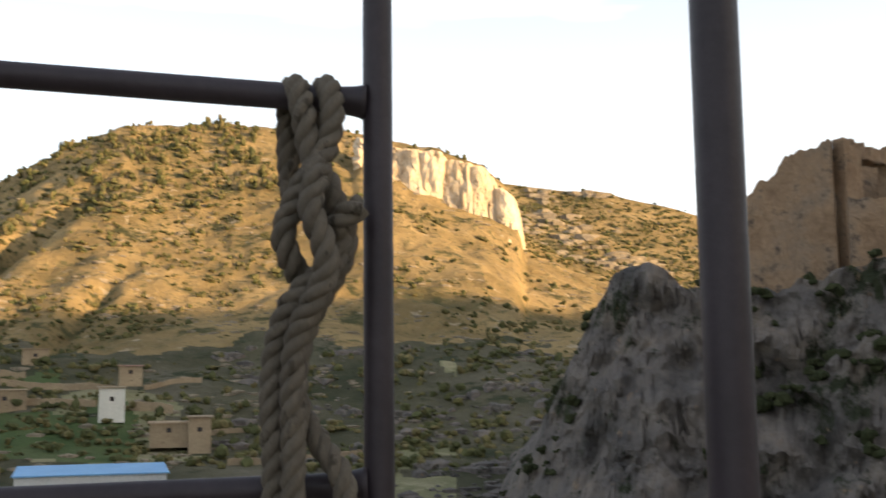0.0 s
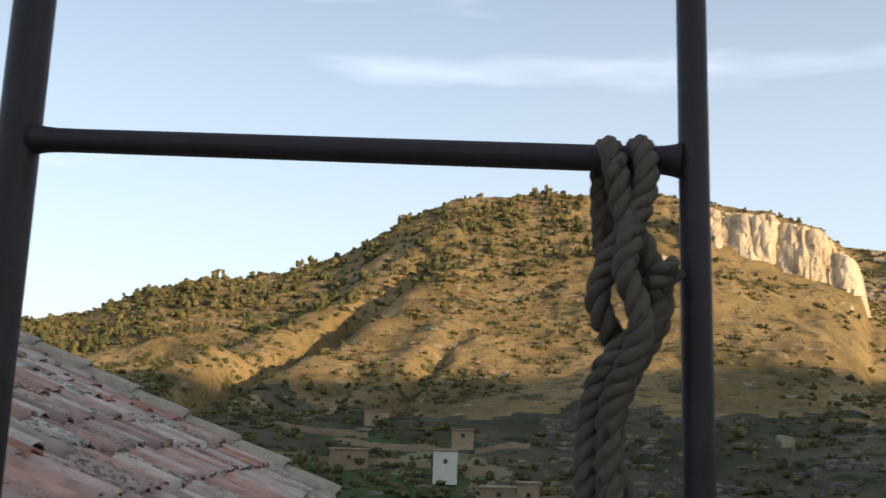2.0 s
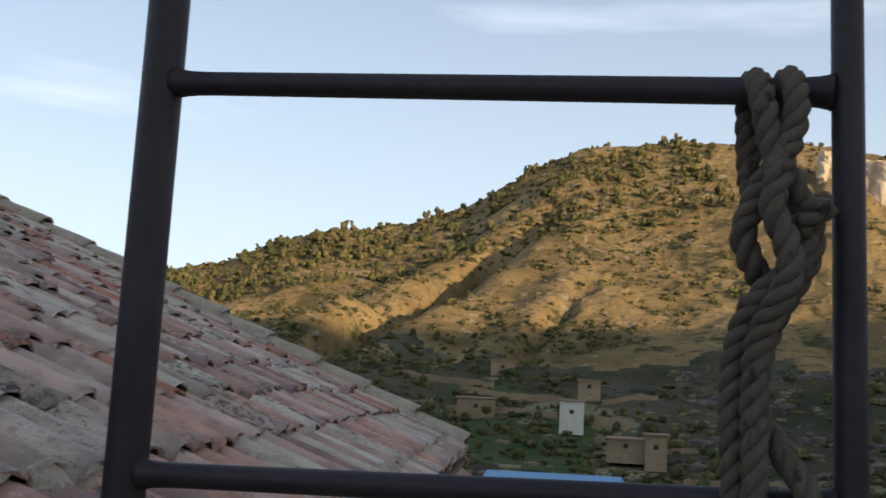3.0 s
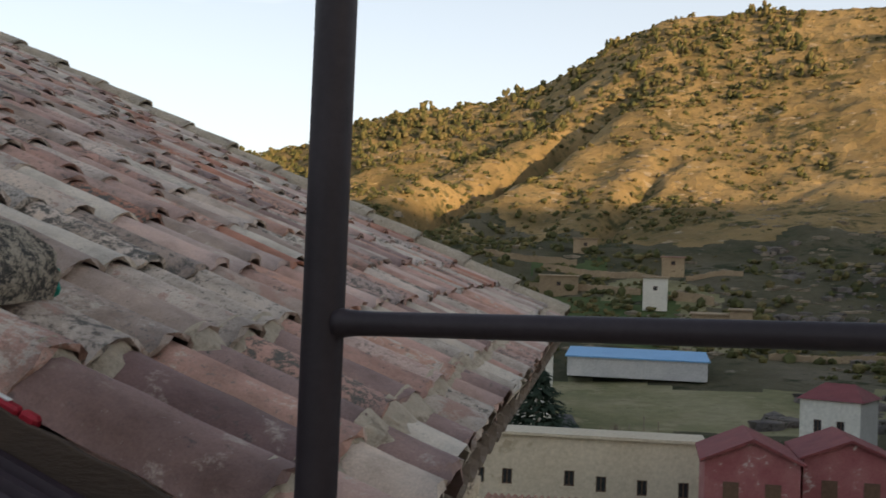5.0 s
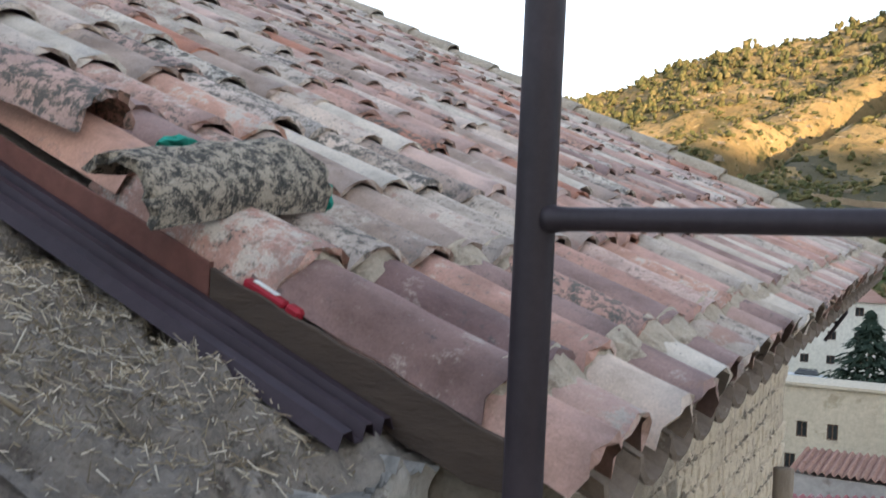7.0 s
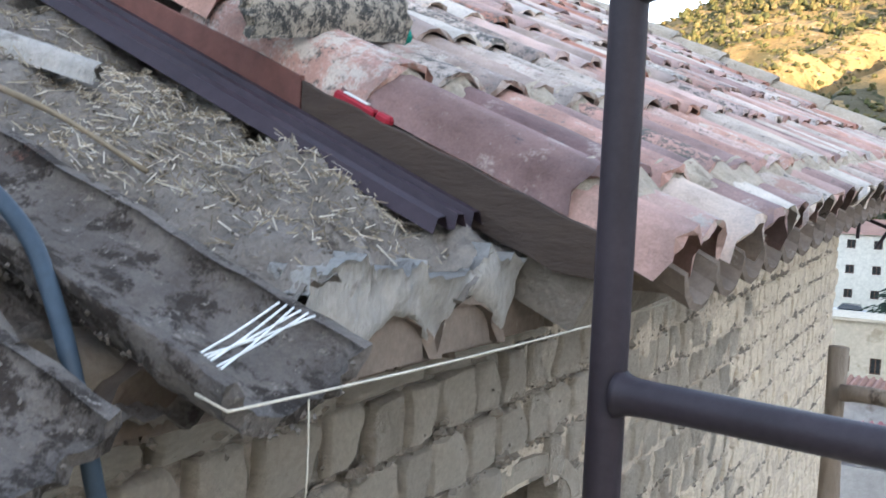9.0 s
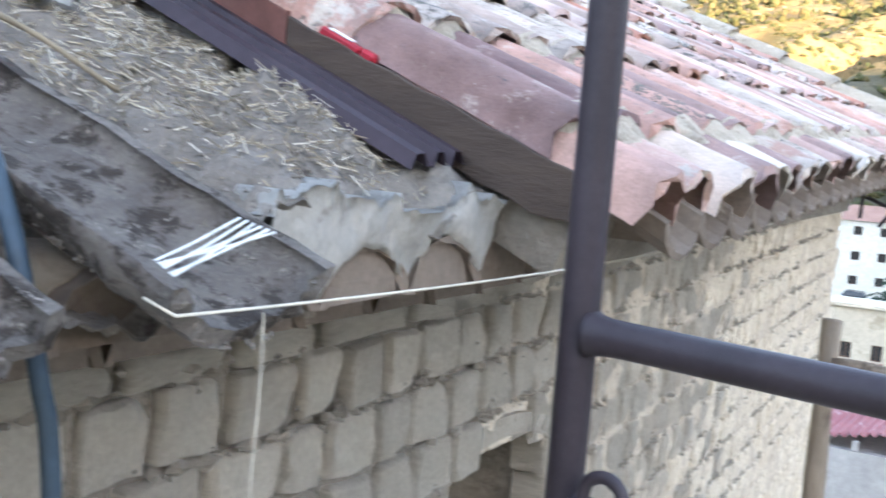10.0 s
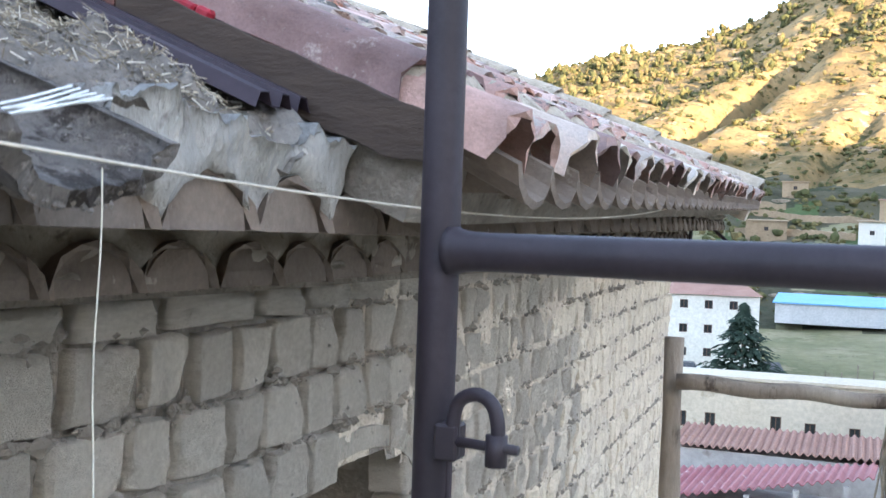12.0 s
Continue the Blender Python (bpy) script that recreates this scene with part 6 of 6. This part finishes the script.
def crumple(name, label, cat, at, size, mat, seed):
    bm = bmesh.new()
    bmesh.ops.create_icosphere(bm, subdivisions=3, radius=1.0)
    r_ = random.Random(seed)
    off = r_.random() * 20
    for v in bm.verts:
        k = 1 + 0.55 * noise.noise(v.co * 1.7 + Vector((off, 0, 0))) + 0.3 * noise.noise(v.co * 4.5 + Vector((0, off, 0)))
        v.co = Vector((v.co.x * size[0], v.co.y * size[1], v.co.z * size[2])) * k + Vector(at)
    ob = part(name, bm, mat, smooth=False)
    return tagged(ob, label, cat)


crumple("green_cloth", "scrap of green plastic netting under a loose tile", "cloth", (-0.640, 0.520, 0.510), (0.018, 0.014, 0.026), M_GREEN, 1)
crumple("green_cloth", "scrap of green plastic netting behind a loose tile", "cloth", (-0.800, 0.300, 0.590), (0.022, 0.05, 0.016), M_GREEN, 2)
clip = thing("red_line_reel", "small red plastic line holder lying by the board", "tool")
bm = bmesh.new()
m_ = Matrix.Translation((-0.505, 0.180, 0.352)) @ Matrix.Rotation(ANG, 4, "Y")
box(bm, (-0.045, -0.010, -0.008), (0.040, 0.010, 0.008), 0.004, m_)
part("body", bm, M_RED, clip)
bm = bmesh.new()
box(bm, (0.042, -0.010, -0.009), (0.072, 0.010, 0.010), 0.005, m_)
part("handle", bm, M_RED, clip)
bm = bmesh.new()
box(bm, (-0.03, -0.006, 0.0083), (0.02, 0.006, 0.011), 0.001, m_)
part("cap", bm, M_STRING, clip, "pale worn strip")
ob = new("tile_shard", tile_mesh("tile_shard", 0.11, 0.034, 0.028, 0.022, 0.016, 0.007, M_UNDER, 61, 0.006))
ob.matrix_world = Matrix.Translation((-0.545, -0.160, clay_top(-0.5, -0.16) + 0.004)) @ Matrix.Rotation(ANG, 4, "Y") @ Matrix.Rotation(0.5, 4, "Z")
tagged(ob, "broken clay tile shard on the straw bed", "shard")
ob = new("pipe_stub", tile_mesh("pipe_stub", 0.16, 0.026, 0.024, 0.03, 0.028, 0.005, M_PLASTER, 62, 0.004))
ob.matrix_world = Matrix.Translation((-0.80, -0.285, clay_top(-0.76, -0.28) + 0.012)) @ Matrix.Rotation(ANG - 0.1, 4, "Y") @ Matrix.Rotation(0.55, 4, "Z")
tagged(ob, "short pale curved shard lying in the straw", "shard")
v, f = sweep(spline([(-0.72, -0.385, clay_z(-0.72) + 0.014), (-0.58, -0.345, clay_z(-0.58) + 0.022), (-0.455, -0.318, clay_z(-0.455) + 0.012)], 6), [0.0045] * 6 + [0.0035] * 7, 8)
tagged(raw("cane_stick", v, f, M_STRAW, smooth=True), "dry split cane lying on the clay", "stick")
for k, (dy, dz, sc) in enumerate(((0.0, 0.06, 0.17), (0.25, 0.05, 0.15), (0.08, 0.20, 0.15), (-0.28, 0.05, 0.14))):
    p = roof_point(2.55 + dy, ridge_s(2.55 + dy), 0.0)
    crumple("ridge_stone", "grey stone weighing down the ridge tiles", "stone", (p.x, p.y, p.z + dz + 0.05), (sc * 1.25, sc * 1.2, sc * 0.55), M_STONE, 30 + k)

# grit and crumbs caught in the channel tiles and on the clay
V, Fc, o = [], [], 0
rc = np.random.default_rng(41)
for _ in range(2600):
    if rc.random() < 0.55:
        yc, hw, tip = ((-0.485, 0.10, -0.10), (-0.778, 0.08, -0.125))[int(rc.random() < 0.45)]
        t = rc.random()
        q_ = rc.uniform(-1, 1)
        x, y = tip - 0.50 * t, yc + hw * q_ - 0.07 * t * 0.9
        z = 0.078 + 0.42 * (tip - x) - 0.058 * math.sqrt(max(0, 1 - q_ * q_)) + 0.004
    else:
        x, y = -0.22 - 1.0 * rc.random(), rc.uniform(-0.36, 0.02)
        z = clay_top(x, y) + 0.001
    r = rc.uniform(0.0012, 0.0042)
    bv = np.array([[1, 0, 0], [0, 1, 0], [0, 0, 1], [0, -1, 0], [0, 0, -1], [-1, 0, 0]]) * rc.uniform(0.6, 1.4, (6, 1)) * r
    V.append(bv + np.array([x, y, z]))
    Fc += [tuple(i + o for i in f_) for f_ in ((0, 1, 2), (0, 2, 3), (0, 3, 4), (0, 4, 1), (5, 2, 1), (5, 3, 2), (5, 4, 3), (5, 1, 4))]
    o += 6
tagged(raw("grit", np.vstack(V), Fc, M_EARTH), "grit and clay crumbs on the broken roof edge", "grit", kind="stuff")
